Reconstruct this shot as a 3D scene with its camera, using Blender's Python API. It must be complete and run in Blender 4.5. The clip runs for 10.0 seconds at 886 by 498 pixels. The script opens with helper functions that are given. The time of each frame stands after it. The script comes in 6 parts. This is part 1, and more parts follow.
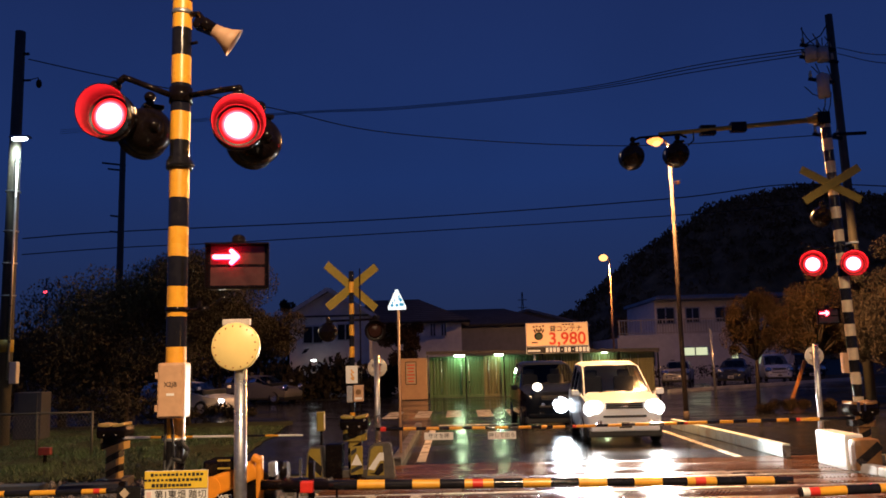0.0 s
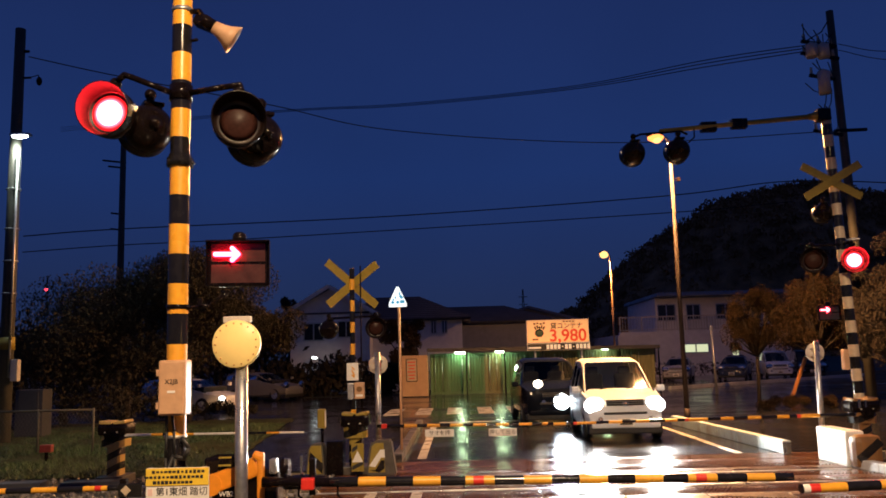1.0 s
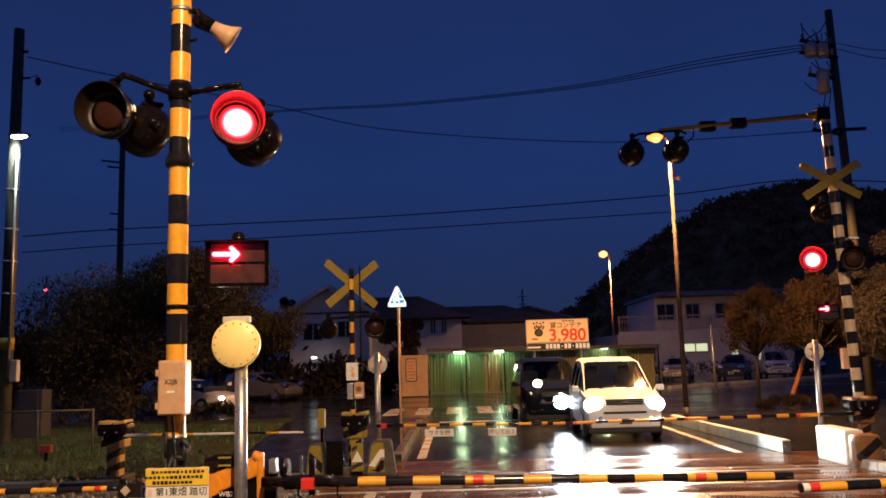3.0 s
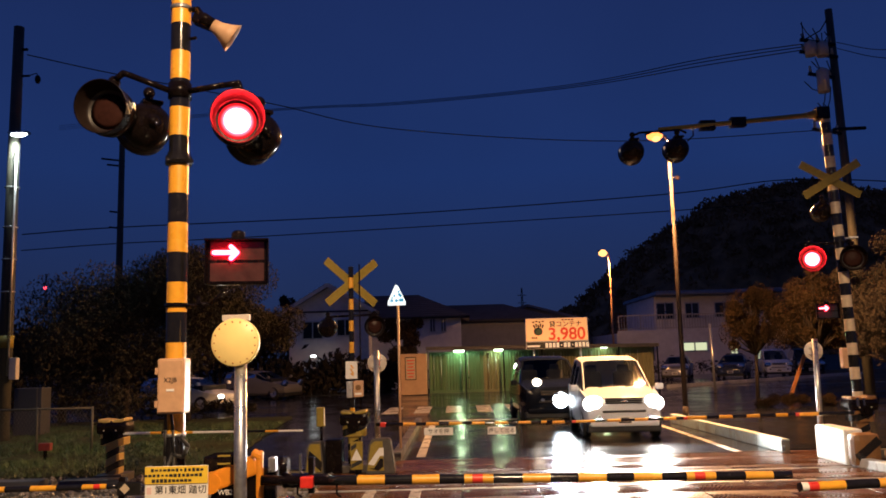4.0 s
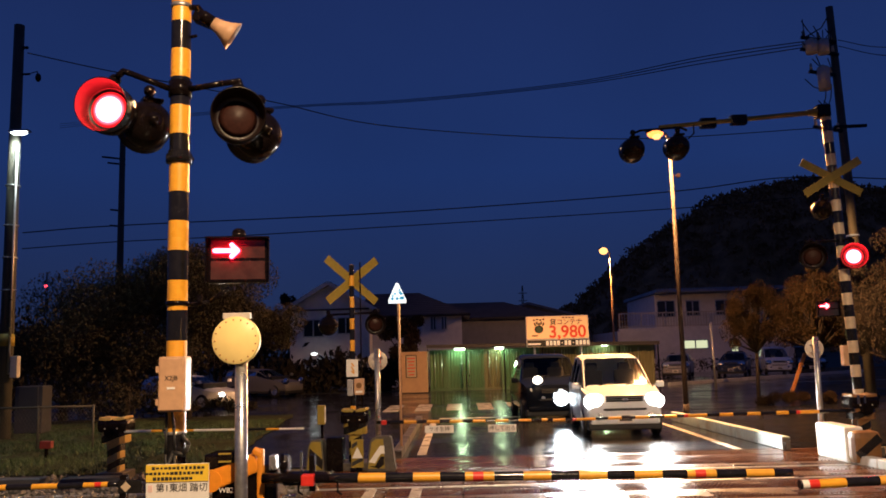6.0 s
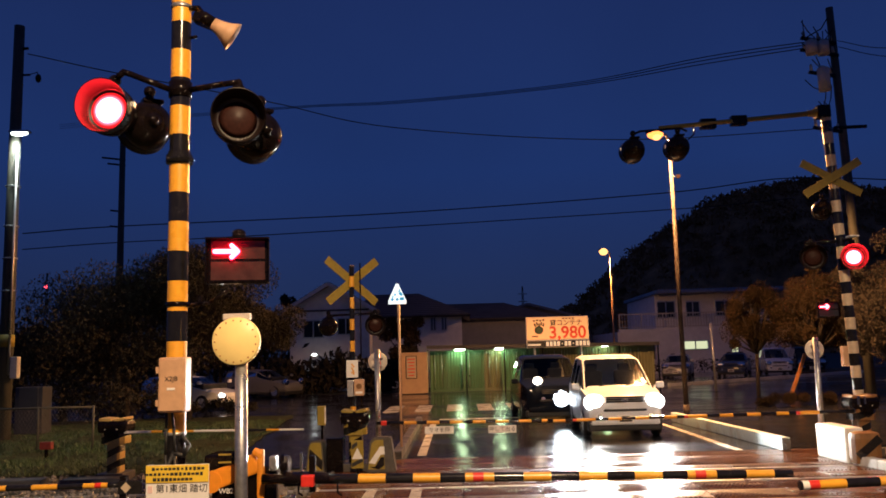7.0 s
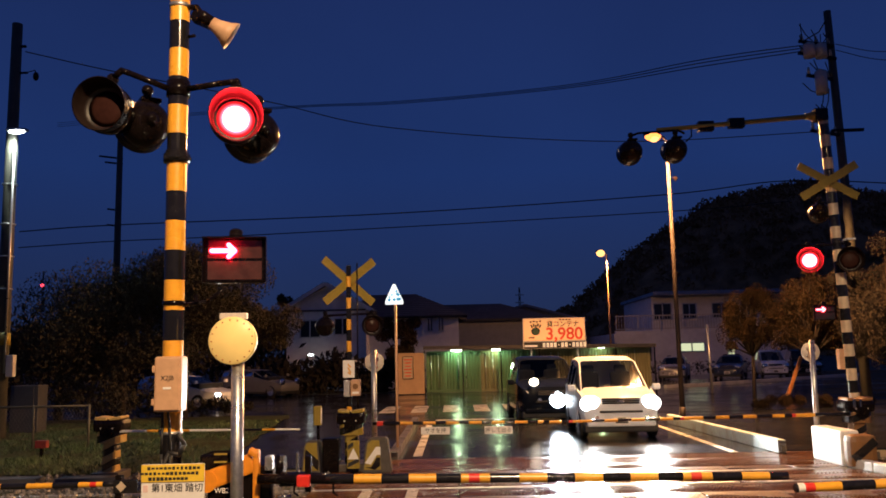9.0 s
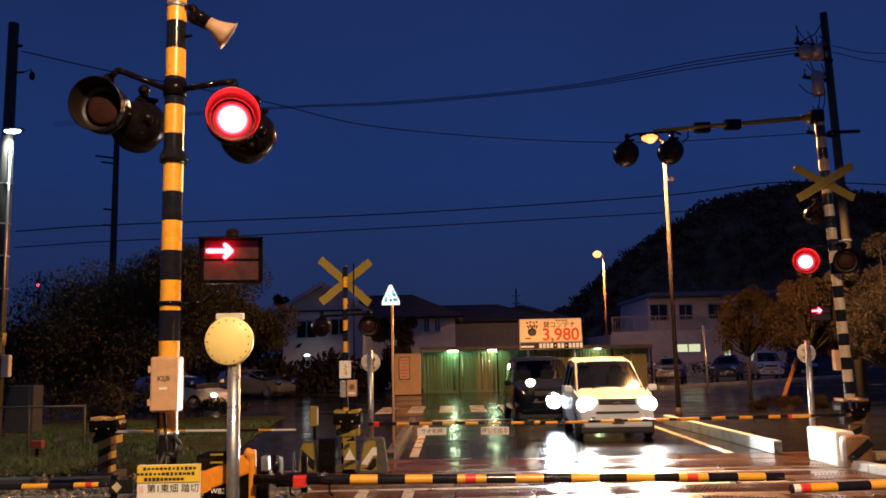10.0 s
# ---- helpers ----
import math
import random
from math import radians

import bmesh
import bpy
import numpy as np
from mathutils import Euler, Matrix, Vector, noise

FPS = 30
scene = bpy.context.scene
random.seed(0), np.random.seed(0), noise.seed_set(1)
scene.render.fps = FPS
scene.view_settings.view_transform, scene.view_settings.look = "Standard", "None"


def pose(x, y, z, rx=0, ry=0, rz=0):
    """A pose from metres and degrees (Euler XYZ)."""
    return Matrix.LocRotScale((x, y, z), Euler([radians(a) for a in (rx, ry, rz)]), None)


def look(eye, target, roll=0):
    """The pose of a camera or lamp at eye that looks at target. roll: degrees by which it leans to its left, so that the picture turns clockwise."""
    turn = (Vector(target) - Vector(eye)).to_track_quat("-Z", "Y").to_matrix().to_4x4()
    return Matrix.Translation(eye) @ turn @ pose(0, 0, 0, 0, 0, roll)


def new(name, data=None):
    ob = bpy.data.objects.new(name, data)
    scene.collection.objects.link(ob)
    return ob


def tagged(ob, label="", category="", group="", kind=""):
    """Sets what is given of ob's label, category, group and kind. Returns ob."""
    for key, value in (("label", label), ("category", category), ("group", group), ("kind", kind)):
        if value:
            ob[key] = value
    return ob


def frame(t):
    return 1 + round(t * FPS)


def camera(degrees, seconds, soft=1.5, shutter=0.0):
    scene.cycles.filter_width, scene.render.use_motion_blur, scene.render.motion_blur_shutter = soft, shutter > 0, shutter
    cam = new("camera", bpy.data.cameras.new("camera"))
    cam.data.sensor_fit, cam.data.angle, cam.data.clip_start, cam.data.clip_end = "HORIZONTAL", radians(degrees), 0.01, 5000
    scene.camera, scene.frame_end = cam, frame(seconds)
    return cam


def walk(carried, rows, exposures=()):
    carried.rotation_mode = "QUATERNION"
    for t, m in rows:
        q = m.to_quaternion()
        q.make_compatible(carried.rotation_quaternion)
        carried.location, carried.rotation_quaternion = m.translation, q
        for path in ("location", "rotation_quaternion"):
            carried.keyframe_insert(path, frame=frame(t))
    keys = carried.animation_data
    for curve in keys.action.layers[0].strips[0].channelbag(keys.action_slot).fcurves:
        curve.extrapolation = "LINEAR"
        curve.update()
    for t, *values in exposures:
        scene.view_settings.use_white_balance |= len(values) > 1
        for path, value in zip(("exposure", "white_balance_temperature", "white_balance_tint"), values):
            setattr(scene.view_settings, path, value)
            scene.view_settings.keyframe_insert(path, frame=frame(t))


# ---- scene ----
cam = camera(57.1, 10.0, soft=1.7)
walk(cam, [
    (0.0, pose(0, 0, 1.75, 97.864, 1.503, 1.102)),
    (0.5, pose(0, 0, 1.75, 97.740, 1.489, 1.105)),
    (1.0, pose(0, 0, 1.75, 97.662, 1.561, 1.153)),
    (1.5, pose(0, 0, 1.75, 97.637, 1.648, 1.194)),
    (2.0, pose(0, 0, 1.75, 97.643, 1.653, 1.163)),
    (2.5, pose(0, 0, 1.75, 97.656, 1.670, 1.133)),
    (4.0, pose(0, 0, 1.75, 97.546, 1.563, 1.079)),
    (4.5, pose(0, 0, 1.75, 97.496, 1.513, 1.069)),
    (5.0, pose(0, 0, 1.75, 97.473, 1.611, 1.042)),
    (5.5, pose(0, 0, 1.75, 97.397, 1.587, 1.120)),
    (7.0, pose(0, 0, 1.75, 97.457, 1.594, 1.129)),
    (7.5, pose(0, 0, 1.75, 97.499, 1.546, 1.092)),
    (8.0, pose(0, 0, 1.75, 97.542, 1.551, 1.130)),
    (8.5, pose(0, 0, 1.75, 97.522, 1.427, 1.064)),
    (9.0, pose(0, 0, 1.75, 97.496, 1.285, 0.891)),
    (9.5, pose(0, 0, 1.75, 97.496, 1.188, 0.749)),
    (10.0, pose(0, 0, 1.75, 97.533, 1.214, 0.648)),
])

# ---- dusk sky ----
world = bpy.data.worlds.new("dusk")
scene.world = world
world.use_nodes = True
wn, wl = world.node_tree.nodes, world.node_tree.links
coord = wn.new("ShaderNodeTexCoord")
split = wn.new("ShaderNodeSeparateXYZ")
ramp = wn.new("ShaderNodeValToRGB")
ramp.color_ramp.elements[0].position = 0.0
ramp.color_ramp.elements[0].color = (0.0150, 0.0240, 0.066, 1)
ramp.color_ramp.elements[1].position = 0.55
ramp.color_ramp.elements[1].color = (0.0095, 0.0190, 0.082, 1)
mid = ramp.color_ramp.elements.new(0.22)
mid.color = (0.0112, 0.0302, 0.127, 1)
wl.new(coord.outputs["Generated"], split.inputs[0])
wl.new(split.outputs["Z"], ramp.inputs[0])
cloud = wn.new("ShaderNodeTexNoise")
cloud.inputs["Scale"].default_value, cloud.inputs["Detail"].default_value = 1.6, 5
haze = wn.new("ShaderNodeMapRange")
haze.inputs["From Min"].default_value, haze.inputs["From Max"].default_value = 0.3, 0.7
haze.inputs["To Min"].default_value, haze.inputs["To Max"].default_value = 0.86, 1.14
tint = wn.new("ShaderNodeVectorMath")
tint.operation = "SCALE"
wl.new(coord.outputs["Generated"], cloud.inputs["Vector"])
wl.new(cloud.outputs["Fac"], haze.inputs["Value"])
wl.new(ramp.outputs[0], tint.inputs[0])
wl.new(haze.outputs[0], tint.inputs["Scale"])
wl.new(tint.outputs[0], wn["Background"].inputs["Color"])
wn["Background"].inputs["Strength"].default_value = 1.0

WARM = (1.0, 0.67, 0.38)
SODIUM = (1.0, 0.47, 0.16)
XENON = (0.86, 0.94, 1.0)


def lamp(name, kind, m, power, colour, size=0.1, cone=120, blend=0.5):
    data = bpy.data.lights.new(name, kind)
    data.energy, data.color = power, colour
    if kind != "AREA":
        data.shadow_soft_size = size
    else:
        data.size = size
    if kind == "SPOT":
        data.spot_size, data.spot_blend = radians(cone), blend
    ob = new(name, data)
    ob.matrix_world = m
    return ob


# sodium street lamps, the last one stands on this side of the crossing
lamp("sodium_light", "SPOT", look((5.22, 20.38, 7.28), (5.1, 19.6, 0)), 10500, SODIUM, 0.14, 174, 0.16)
lamp("sodium_light", "SPOT", look((8.15, 44.8, 6.85), (8.2, 45.1, 0)), 1150, SODIUM, 0.12, 176, 0.15)
lamp("sodium_light", "SPOT", look((1.5, -2.2, 9.0), (1.4, 2.2, 0.0)), 8600, WARM, 0.14, 108, 0.3)
# white lamp on the concrete pole, lamps under the eaves of the sheds
lamp("white_lamp_light", "SPOT", look((-10.72, 19.45, 7.42), (-10.9, 19.6, 0)), 260, (0.85, 1.0, 0.92), 0.1, 165, 0.7)
lamp("shed_light", "POINT", pose(0.03, 39.95, 1.92), 32, (0.66, 1.0, 0.55), 0.12)
lamp("shed_light", "POINT", pose(1.95, 39.95, 1.90), 24, (0.66, 1.0, 0.55), 0.12)
lamp("shed_light", "POINT", pose(6.98, 39.95, 1.92), 12, (0.66, 1.0, 0.55), 0.12)
# headlights: the oncoming van and the dark car behind it
lamp("headlight_beam", "SPOT", look((2.72, 16.66, 0.72), (1.9, 6.0, 0.2)), 2000, (1.0, 0.97, 0.9), 0.11, 76, 0.9)
lamp("headlight_beam", "SPOT", look((3.92, 16.66, 0.72), (3.9, 6.0, 0.2)), 2800, (1.0, 0.97, 0.9), 0.13, 100, 0.9)
lamp("headlight_beam", "SPOT", look((2.59, 20.6, 0.62), (1.68, 13.6, 0.0)), 4200, XENON, 0.11, 17, 0.6)


# ---- materials ----
def mat(name, base, rough=0.5, metal=0.0, var=0.25, scale=12.0, bump=0.15, dirt=0.3, rough_var=0.12, wear=None, emit=None, power=0.0):
    """Two scales of noise drive colour, roughness and relief."""
    m = bpy.data.materials.new(name)
    m.use_nodes = True
    n, l = m.node_tree.nodes, m.node_tree.links
    p = n["Principled BSDF"]
    tc = n.new("ShaderNodeTexCoord")
    fine = n.new("ShaderNodeTexNoise")
    fine.inputs["Scale"].default_value, fine.inputs["Detail"].default_value = scale, 6
    broad = n.new("ShaderNodeTexNoise")
    broad.inputs["Scale"].default_value, broad.inputs["Detail"].default_value = scale * 0.13, 4
    info = n.new("ShaderNodeObjectInfo")
    add = n.new("ShaderNodeVectorMath")
    l.new(tc.outputs["Object"], add.inputs[0])
    l.new(info.outputs["Random"], add.inputs[1])
    for t in (fine, broad):
        l.new(add.outputs[0], t.inputs["Vector"])
    r1 = n.new("ShaderNodeValToRGB")
    r1.color_ramp.elements[0].position, r1.color_ramp.elements[1].position = 0.3, 0.7
    r1.color_ramp.elements[0].color = (*[c * (1 - var) for c in base], 1)
    r1.color_ramp.elements[1].color = (*[min(1, c * (1 + var)) for c in base], 1)
    l.new(fine.outputs["Fac"], r1.inputs[0])
    mix = n.new("ShaderNodeMix")
    mix.data_type = "RGBA"
    stain = wear or tuple(c * 0.45 for c in base)
    mix.inputs["B"].default_value = (*stain, 1)
    r2 = n.new("ShaderNodeMapRange")
    r2.inputs["From Min"].default_value, r2.inputs["From Max"].default_value, r2.inputs["To Max"].default_value = 0.48, 0.72, dirt
    l.new(broad.outputs["Fac"], r2.inputs["Value"])
    l.new(r2.outputs[0], mix.inputs["Factor"])
    l.new(r1.outputs[0], mix.inputs["A"])
    l.new(mix.outputs["Result"], p.inputs["Base Color"])
    rr = n.new("ShaderNodeMapRange")
    rr.inputs["To Min"].default_value, rr.inputs["To Max"].default_value = max(0.02, rough - rough_var), min(1, rough + rough_var)
    rr.inputs["From Min"].default_value, rr.inputs["From Max"].default_value = 0.3, 0.7
    l.new(broad.outputs["Fac"], rr.inputs["Value"])
    l.new(rr.outputs[0], p.inputs["Roughness"])
    p.inputs["Metallic"].default_value = metal
    if bump:
        b = n.new("ShaderNodeBump")
        b.inputs["Strength"].default_value, b.inputs["Distance"].default_value = bump, 0.02
        l.new(fine.outputs["Fac"], b.inputs["Height"])
        l.new(b.outputs[0], p.inputs["Normal"])
    if emit:
        p.inputs["Emission Color"].default_value = (*emit, 1)
        p.inputs["Emission Strength"].default_value = power
    return m


def glow(name, colour, power):
    m = bpy.data.materials.new(name)
    m.use_nodes = True
    p = m.node_tree.nodes["Principled BSDF"]
    p.inputs["Base Color"].default_value = (*[0.015 * c for c in colour], 1)
    p.inputs["Specular IOR Level"].default_value = 0.05
    p.inputs["Emission Color"].default_value = (*colour, 1)
    p.inputs["Emission Strength"].default_value = power
    return m


def glass(name, tint):
    m = bpy.data.materials.new(name)
    m.use_nodes = True
    n, l = m.node_tree.nodes, m.node_tree.links
    n.remove(n["Principled BSDF"])
    through_, gloss, fr, mixer = n.new("ShaderNodeBsdfTransparent"), n.new("ShaderNodeBsdfGlossy"), n.new("ShaderNodeFresnel"), n.new("ShaderNodeMixShader")
    through_.inputs[0].default_value = (*tint, 1)
    gloss.inputs["Roughness"].default_value = 0.035
    fr.inputs["IOR"].default_value = 1.38
    l.new(fr.outputs[0], mixer.inputs[0])
    l.new(through_.outputs[0], mixer.inputs[1])
    l.new(gloss.outputs[0], mixer.inputs[2])
    l.new(mixer.outputs[0], n["Material Output"].inputs["Surface"])
    return m


def wet(name, base, scale, lo, hi, bump, puddle=0.5, stretch=(1, 1, 1), stain=None):
    """Wet paving: grain, patches of standing water with a smooth film."""
    m = mat(name, base, 0.3, 0, 0.35, scale, 0, 0.6 if stain else 0.4, wear=stain)
    n, l = m.node_tree.nodes, m.node_tree.links
    p = n["Principled BSDF"]
    tc = n.new("ShaderNodeTexCoord")
    pool = n.new("ShaderNodeTexNoise")
    pool.inputs["Scale"].default_value, pool.inputs["Detail"].default_value = 0.55, 5
    mp = n.new("ShaderNodeVectorMath")
    mp.operation = "MULTIPLY"
    mp.inputs[1].default_value = stretch
    l.new(tc.outputs["Object"], mp.inputs[0])
    l.new(mp.outputs[0], pool.inputs["Vector"])
    rng = n.new("ShaderNodeMapRange")
    rng.inputs["From Min"].default_value, rng.inputs["From Max"].default_value = puddle - 0.1, puddle + 0.12
    rng.inputs["To Min"].default_value, rng.inputs["To Max"].default_value = lo, hi
    l.new(pool.outputs["Fac"], rng.inputs["Value"])
    l.new(rng.outputs[0], p.inputs["Roughness"])
    grit = n.new("ShaderNodeTexNoise")
    grit.inputs["Scale"].default_value, grit.inputs["Detail"].default_value = scale * 2, 3
    l.new(tc.outputs["Object"], grit.inputs["Vector"])
    b = n.new("ShaderNodeBump")
    b.inputs["Distance"].default_value = 0.01
    st = n.new("ShaderNodeMapRange")
    st.inputs["From Min"].default_value, st.inputs["From Max"].default_value = lo, hi
    st.inputs["To Min"].default_value, st.inputs["To Max"].default_value = bump * 0.25, bump
    l.new(rng.outputs[0], st.inputs["Value"])
    l.new(st.outputs[0], b.inputs["Strength"])
    l.new(grit.outputs["Fac"], b.inputs["Height"])
    l.new(b.outputs[0], p.inputs["Normal"])
    p.inputs["Specular IOR Level"].default_value = 0.35
    return m


M_ASPHALT = wet("wet_asphalt", (0.023, 0.023, 0.027), 60, 0.09, 0.21, 0.18)
# Red-brown panels; the sodium lamps' orange reflection is put into the base too.
M_PANEL = wet("wet_crossing_panel", (0.105, 0.045, 0.020), 40, 0.10, 0.36, 0.3, stretch=(0.6, 4.0, 1), stain=(0.03, 0.022, 0.018))
M_DIRT = mat("ballast_and_weeds", (0.04, 0.038, 0.028), 0.8, 0, 0.5, 9, 0.6, 0.6, wear=(0.05, 0.07, 0.02))
M_LINE = mat("worn_white_line", (0.46, 0.43, 0.38), 0.3, 0, 0.2, 25, 0.2, 0.7, wear=(0.2, 0.19, 0.18))
M_CONC = mat("stained_concrete", (0.42, 0.41, 0.39), 0.6, 0, 0.2, 14, 0.3, 0.5)
M_WCONC = mat("white_painted_concrete", (0.78, 0.78, 0.75), 0.5, 0, 0.08, 14, 0.2, 0.25)
M_YEL = mat("yellow_paint", (0.76, 0.36, 0.03), 0.32, 0, 0.08, 18, 0.05, 0.25, wear=(0.5, 0.27, 0.05))
M_YEL3 = mat("pale_yellow_paint", (0.46, 0.32, 0.10), 0.4, 0, 0.12, 18, 0.06, 0.4, wear=(0.22, 0.15, 0.06))
M_YEL2 = mat("weathered_yellow_paint", (0.29, 0.21, 0.03), 0.45, 0, 0.12, 18, 0.08, 0.4, wear=(0.3, 0.2, 0.03))
M_BLK = mat("black_gloss_paint", (0.012, 0.011, 0.012), 0.13, 0, 0.3, 18, 0.03, 0.2, rough_var=0.04)
M_CREAM = mat("cream_paint", (0.54, 0.43, 0.30), 0.4, 0, 0.08, 18, 0.05, 0.4)
M_ORANGE = mat("orange_paint", (0.72, 0.26, 0.02), 0.35, 0, 0.1, 15, 0.05, 0.35)
M_GREY = mat("light_grey_paint", (0.55, 0.50, 0.44), 0.45, 0, 0.08, 20, 0.05, 0.3)
M_BEIGE = mat("beige_paint", (0.55, 0.33, 0.19), 0.45, 0, 0.08, 20, 0.05, 0.3)
M_RUST = mat("faded_orange_paint", (0.20, 0.095, 0.03), 0.5, 0, 0.15, 14, 0.1, 0.4)
M_WALLD = mat("grey_render", (0.22, 0.22, 0.23), 0.8, 0, 0.1, 3, 0.1, 0.35)
M_STEEL = mat("galvanised_steel", (0.55, 0.55, 0.55), 0.35, 0.85, 0.15, 30, 0.08, 0.3)
M_DARK = mat("dark_enamel", (0.0065, 0.0042, 0.0042), 0.14, 0, 0.3, 20, 0.03, 0.3, rough_var=0.05)
M_DISC = mat("pale_yellow_enamel", (0.94, 0.74, 0.29), 0.45, 0, 0.03, 14, 0.03, 0.12)
M_RED = mat("red_paint", (0.62, 0.03, 0.02), 0.4, 0, 0.1, 18, 0.05, 0.2)
M_REDT = mat("red_white_band", (0.75, 0.55, 0.5), 0.4, 0, 0.1, 18, 0.05, 0.2)
M_RUBBER = mat("rubber", (0.015, 0.015, 0.015), 0.7, 0, 0.3, 30, 0.1, 0.3)
M_DARK.node_tree.nodes["Principled BSDF"].inputs["Specular IOR Level"].default_value = 0.2
M_DULL = mat("unlit_red_lens", (0.030, 0.012, 0.010), 0.38, 0, 0.2, 30, 0.02, 0.2)
M_DULL.node_tree.nodes["Principled BSDF"].inputs["Specular IOR Level"].default_value = 0.04
M_CHROME = mat("bright_metal", (0.75, 0.75, 0.75), 0.15, 1.0, 0.05, 20, 0, 0.1)
M_INK = mat("black_print", (0.02, 0.02, 0.02), 0.5, 0, 0.1, 20, 0, 0.1)
M_SIGNY = mat("yellow_sign_sheet", (0.80, 0.55, 0.05), 0.4, 0, 0.05, 20, 0, 0.15)
M_SIGNW = mat("white_sign_sheet", (0.80, 0.78, 0.74), 0.4, 0, 0.05, 20, 0, 0.15)
M_SIGNR = mat("red_print", (0.72, 0.06, 0.02), 0.5, 0, 0.1, 20, 0, 0.1)
M_WOOD = mat("weathered_timber", (0.48, 0.21, 0.06), 0.6, 0, 0.25, 25, 0.2, 0.3)
M_POLE = mat("concrete_pole", (0.07, 0.066, 0.052), 0.7, 0, 0.12, 10, 0.15, 0.4)
M_CABLE = mat("black_cable", (0.012, 0.012, 0.012), 0.6, 0, 0.2, 10, 0, 0.1)
M_WALLW = mat("off_white_render", (0.78, 0.75, 0.72), 0.8, 0, 0.08, 3, 0.1, 0.35)
M_ROOF = mat("dark_roof_tiles", (0.05, 0.05, 0.055), 0.5, 0, 0.3, 4, 0.3, 0.3)
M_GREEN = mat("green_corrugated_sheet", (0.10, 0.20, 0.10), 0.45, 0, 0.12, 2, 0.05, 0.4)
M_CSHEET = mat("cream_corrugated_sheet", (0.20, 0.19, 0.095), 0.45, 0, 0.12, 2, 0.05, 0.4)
M_TAN = mat("tan_sheet_panel", (0.50, 0.33, 0.19), 0.5, 0, 0.1, 3, 0.05, 0.4)
M_BROWN = mat("brown_pole_paint", (0.030, 0.017, 0.012), 0.75, 0, 0.15, 12, 0.05, 0.3)
# Base far above dark foliage: haze over the distant woods put into colour.
M_WOODS = mat("hazy_hillside_foliage", (0.36, 0.155, 0.055), 0.8, 0, 0.4, 0.3, 0, 0.4)
M_LEAF = mat("dark_foliage", (0.032, 0.028, 0.021), 0.9, 0, 0.2, 1.6, 0, 0.4)
M_LEAF.node_tree.nodes["Principled BSDF"].inputs["Specular IOR Level"].default_value = 0.1
M_WETC = mat("wet_dark_concrete", (0.085, 0.074, 0.064), 0.4, 0, 0.25, 12, 0.3, 0.5)
M_LEAF2 = mat("autumn_foliage", (0.036, 0.022, 0.010), 0.75, 0, 0.55, 1.6, 0, 0.5)
# Darker copy of autumn_foliage: dimmer lamp light on two trees put into colour.
M_LEAF3 = mat("dimmed_autumn_foliage", (0.021, 0.014, 0.007), 0.8, 0, 0.6, 1.6, 0, 0.5)
M_LEAF2.node_tree.nodes["Principled BSDF"].inputs["Specular IOR Level"].default_value = 0.15
M_BARK = mat("bark", (0.028, 0.020, 0.015), 0.85, 0, 0.3, 12, 0.5, 0.4)
M_WHITECAR = mat("white_car_paint", (0.74, 0.77, 0.81), 0.22, 0, 0.02, 3, 0, 0.06)
M_DARKCAR = mat("dark_car_paint", (0.006, 0.008, 0.014), 0.10, 0.0, 0.1, 3, 0, 0.1, rough_var=0.03)
M_BLUECAR = mat("dark_blue_car_paint", (0.05, 0.07, 0.12), 0.2, 0.2, 0.1, 3, 0, 0.1)
M_DARKCAR.node_tree.nodes["Principled BSDF"].inputs["Specular IOR Level"].default_value = 0.10
M_SILVERCAR = mat("silver_car_paint", (0.45, 0.46, 0.48), 0.25, 0.4, 0.05, 3, 0, 0.1)
M_TRIM = mat("black_trim", (0.02, 0.02, 0.02), 0.45, 0, 0.2, 20, 0.03, 0.1)
M_SEAT = mat("seat_cloth", (0.06, 0.055, 0.05), 0.9, 0, 0.2, 40, 0.1, 0.2)
M_GLASS = glass("clear_glass", (0.68, 0.70, 0.69))
M_WINDOW = mat("dark_window_glass", (0.02, 0.022, 0.028), 0.08, 0, 0.1, 2, 0, 0.1)
G_RED = glow("lit_red_core", (1.0, 0.018, 0.026), 170.0)
G_RED_RIM = glow("lit_red_rim_bloom", (1.0, 0.014, 0.020), 2.0)


def lens_falloff(m, r0, r1, hi, lo):
    """The ribbed lens dims towards its rim, with the red bloom put in too."""
    n, l = m.node_tree.nodes, m.node_tree.links
    tc, ln, mr = n.new("ShaderNodeTexCoord"), n.new("ShaderNodeVectorMath"), n.new("ShaderNodeMapRange")
    ln.operation = "LENGTH"
    mr.interpolation_type = "SMOOTHSTEP"
    l.new(tc.outputs["Object"], ln.inputs[0])
    l.new(ln.outputs["Value"], mr.inputs["Value"])
    mr.inputs["From Min"].default_value, mr.inputs["From Max"].default_value = r0, r1
    mr.inputs["To Min"].default_value, mr.inputs["To Max"].default_value = 1.0, 0.0
    pw, sc, ad = n.new("ShaderNodeMath"), n.new("ShaderNodeMath"), n.new("ShaderNodeMath")
    pw.operation, sc.operation, ad.operation = "POWER", "MULTIPLY", "ADD"
    pw.inputs[1].default_value, sc.inputs[1].default_value, ad.inputs[1].default_value = 3.0, hi, lo
    l.new(mr.outputs[0], pw.inputs[0])
    l.new(pw.outputs[0], sc.inputs[0])
    l.new(sc.outputs[0], ad.inputs[0])
    l.new(ad.outputs[0], n["Principled BSDF"].inputs["Emission Strength"])


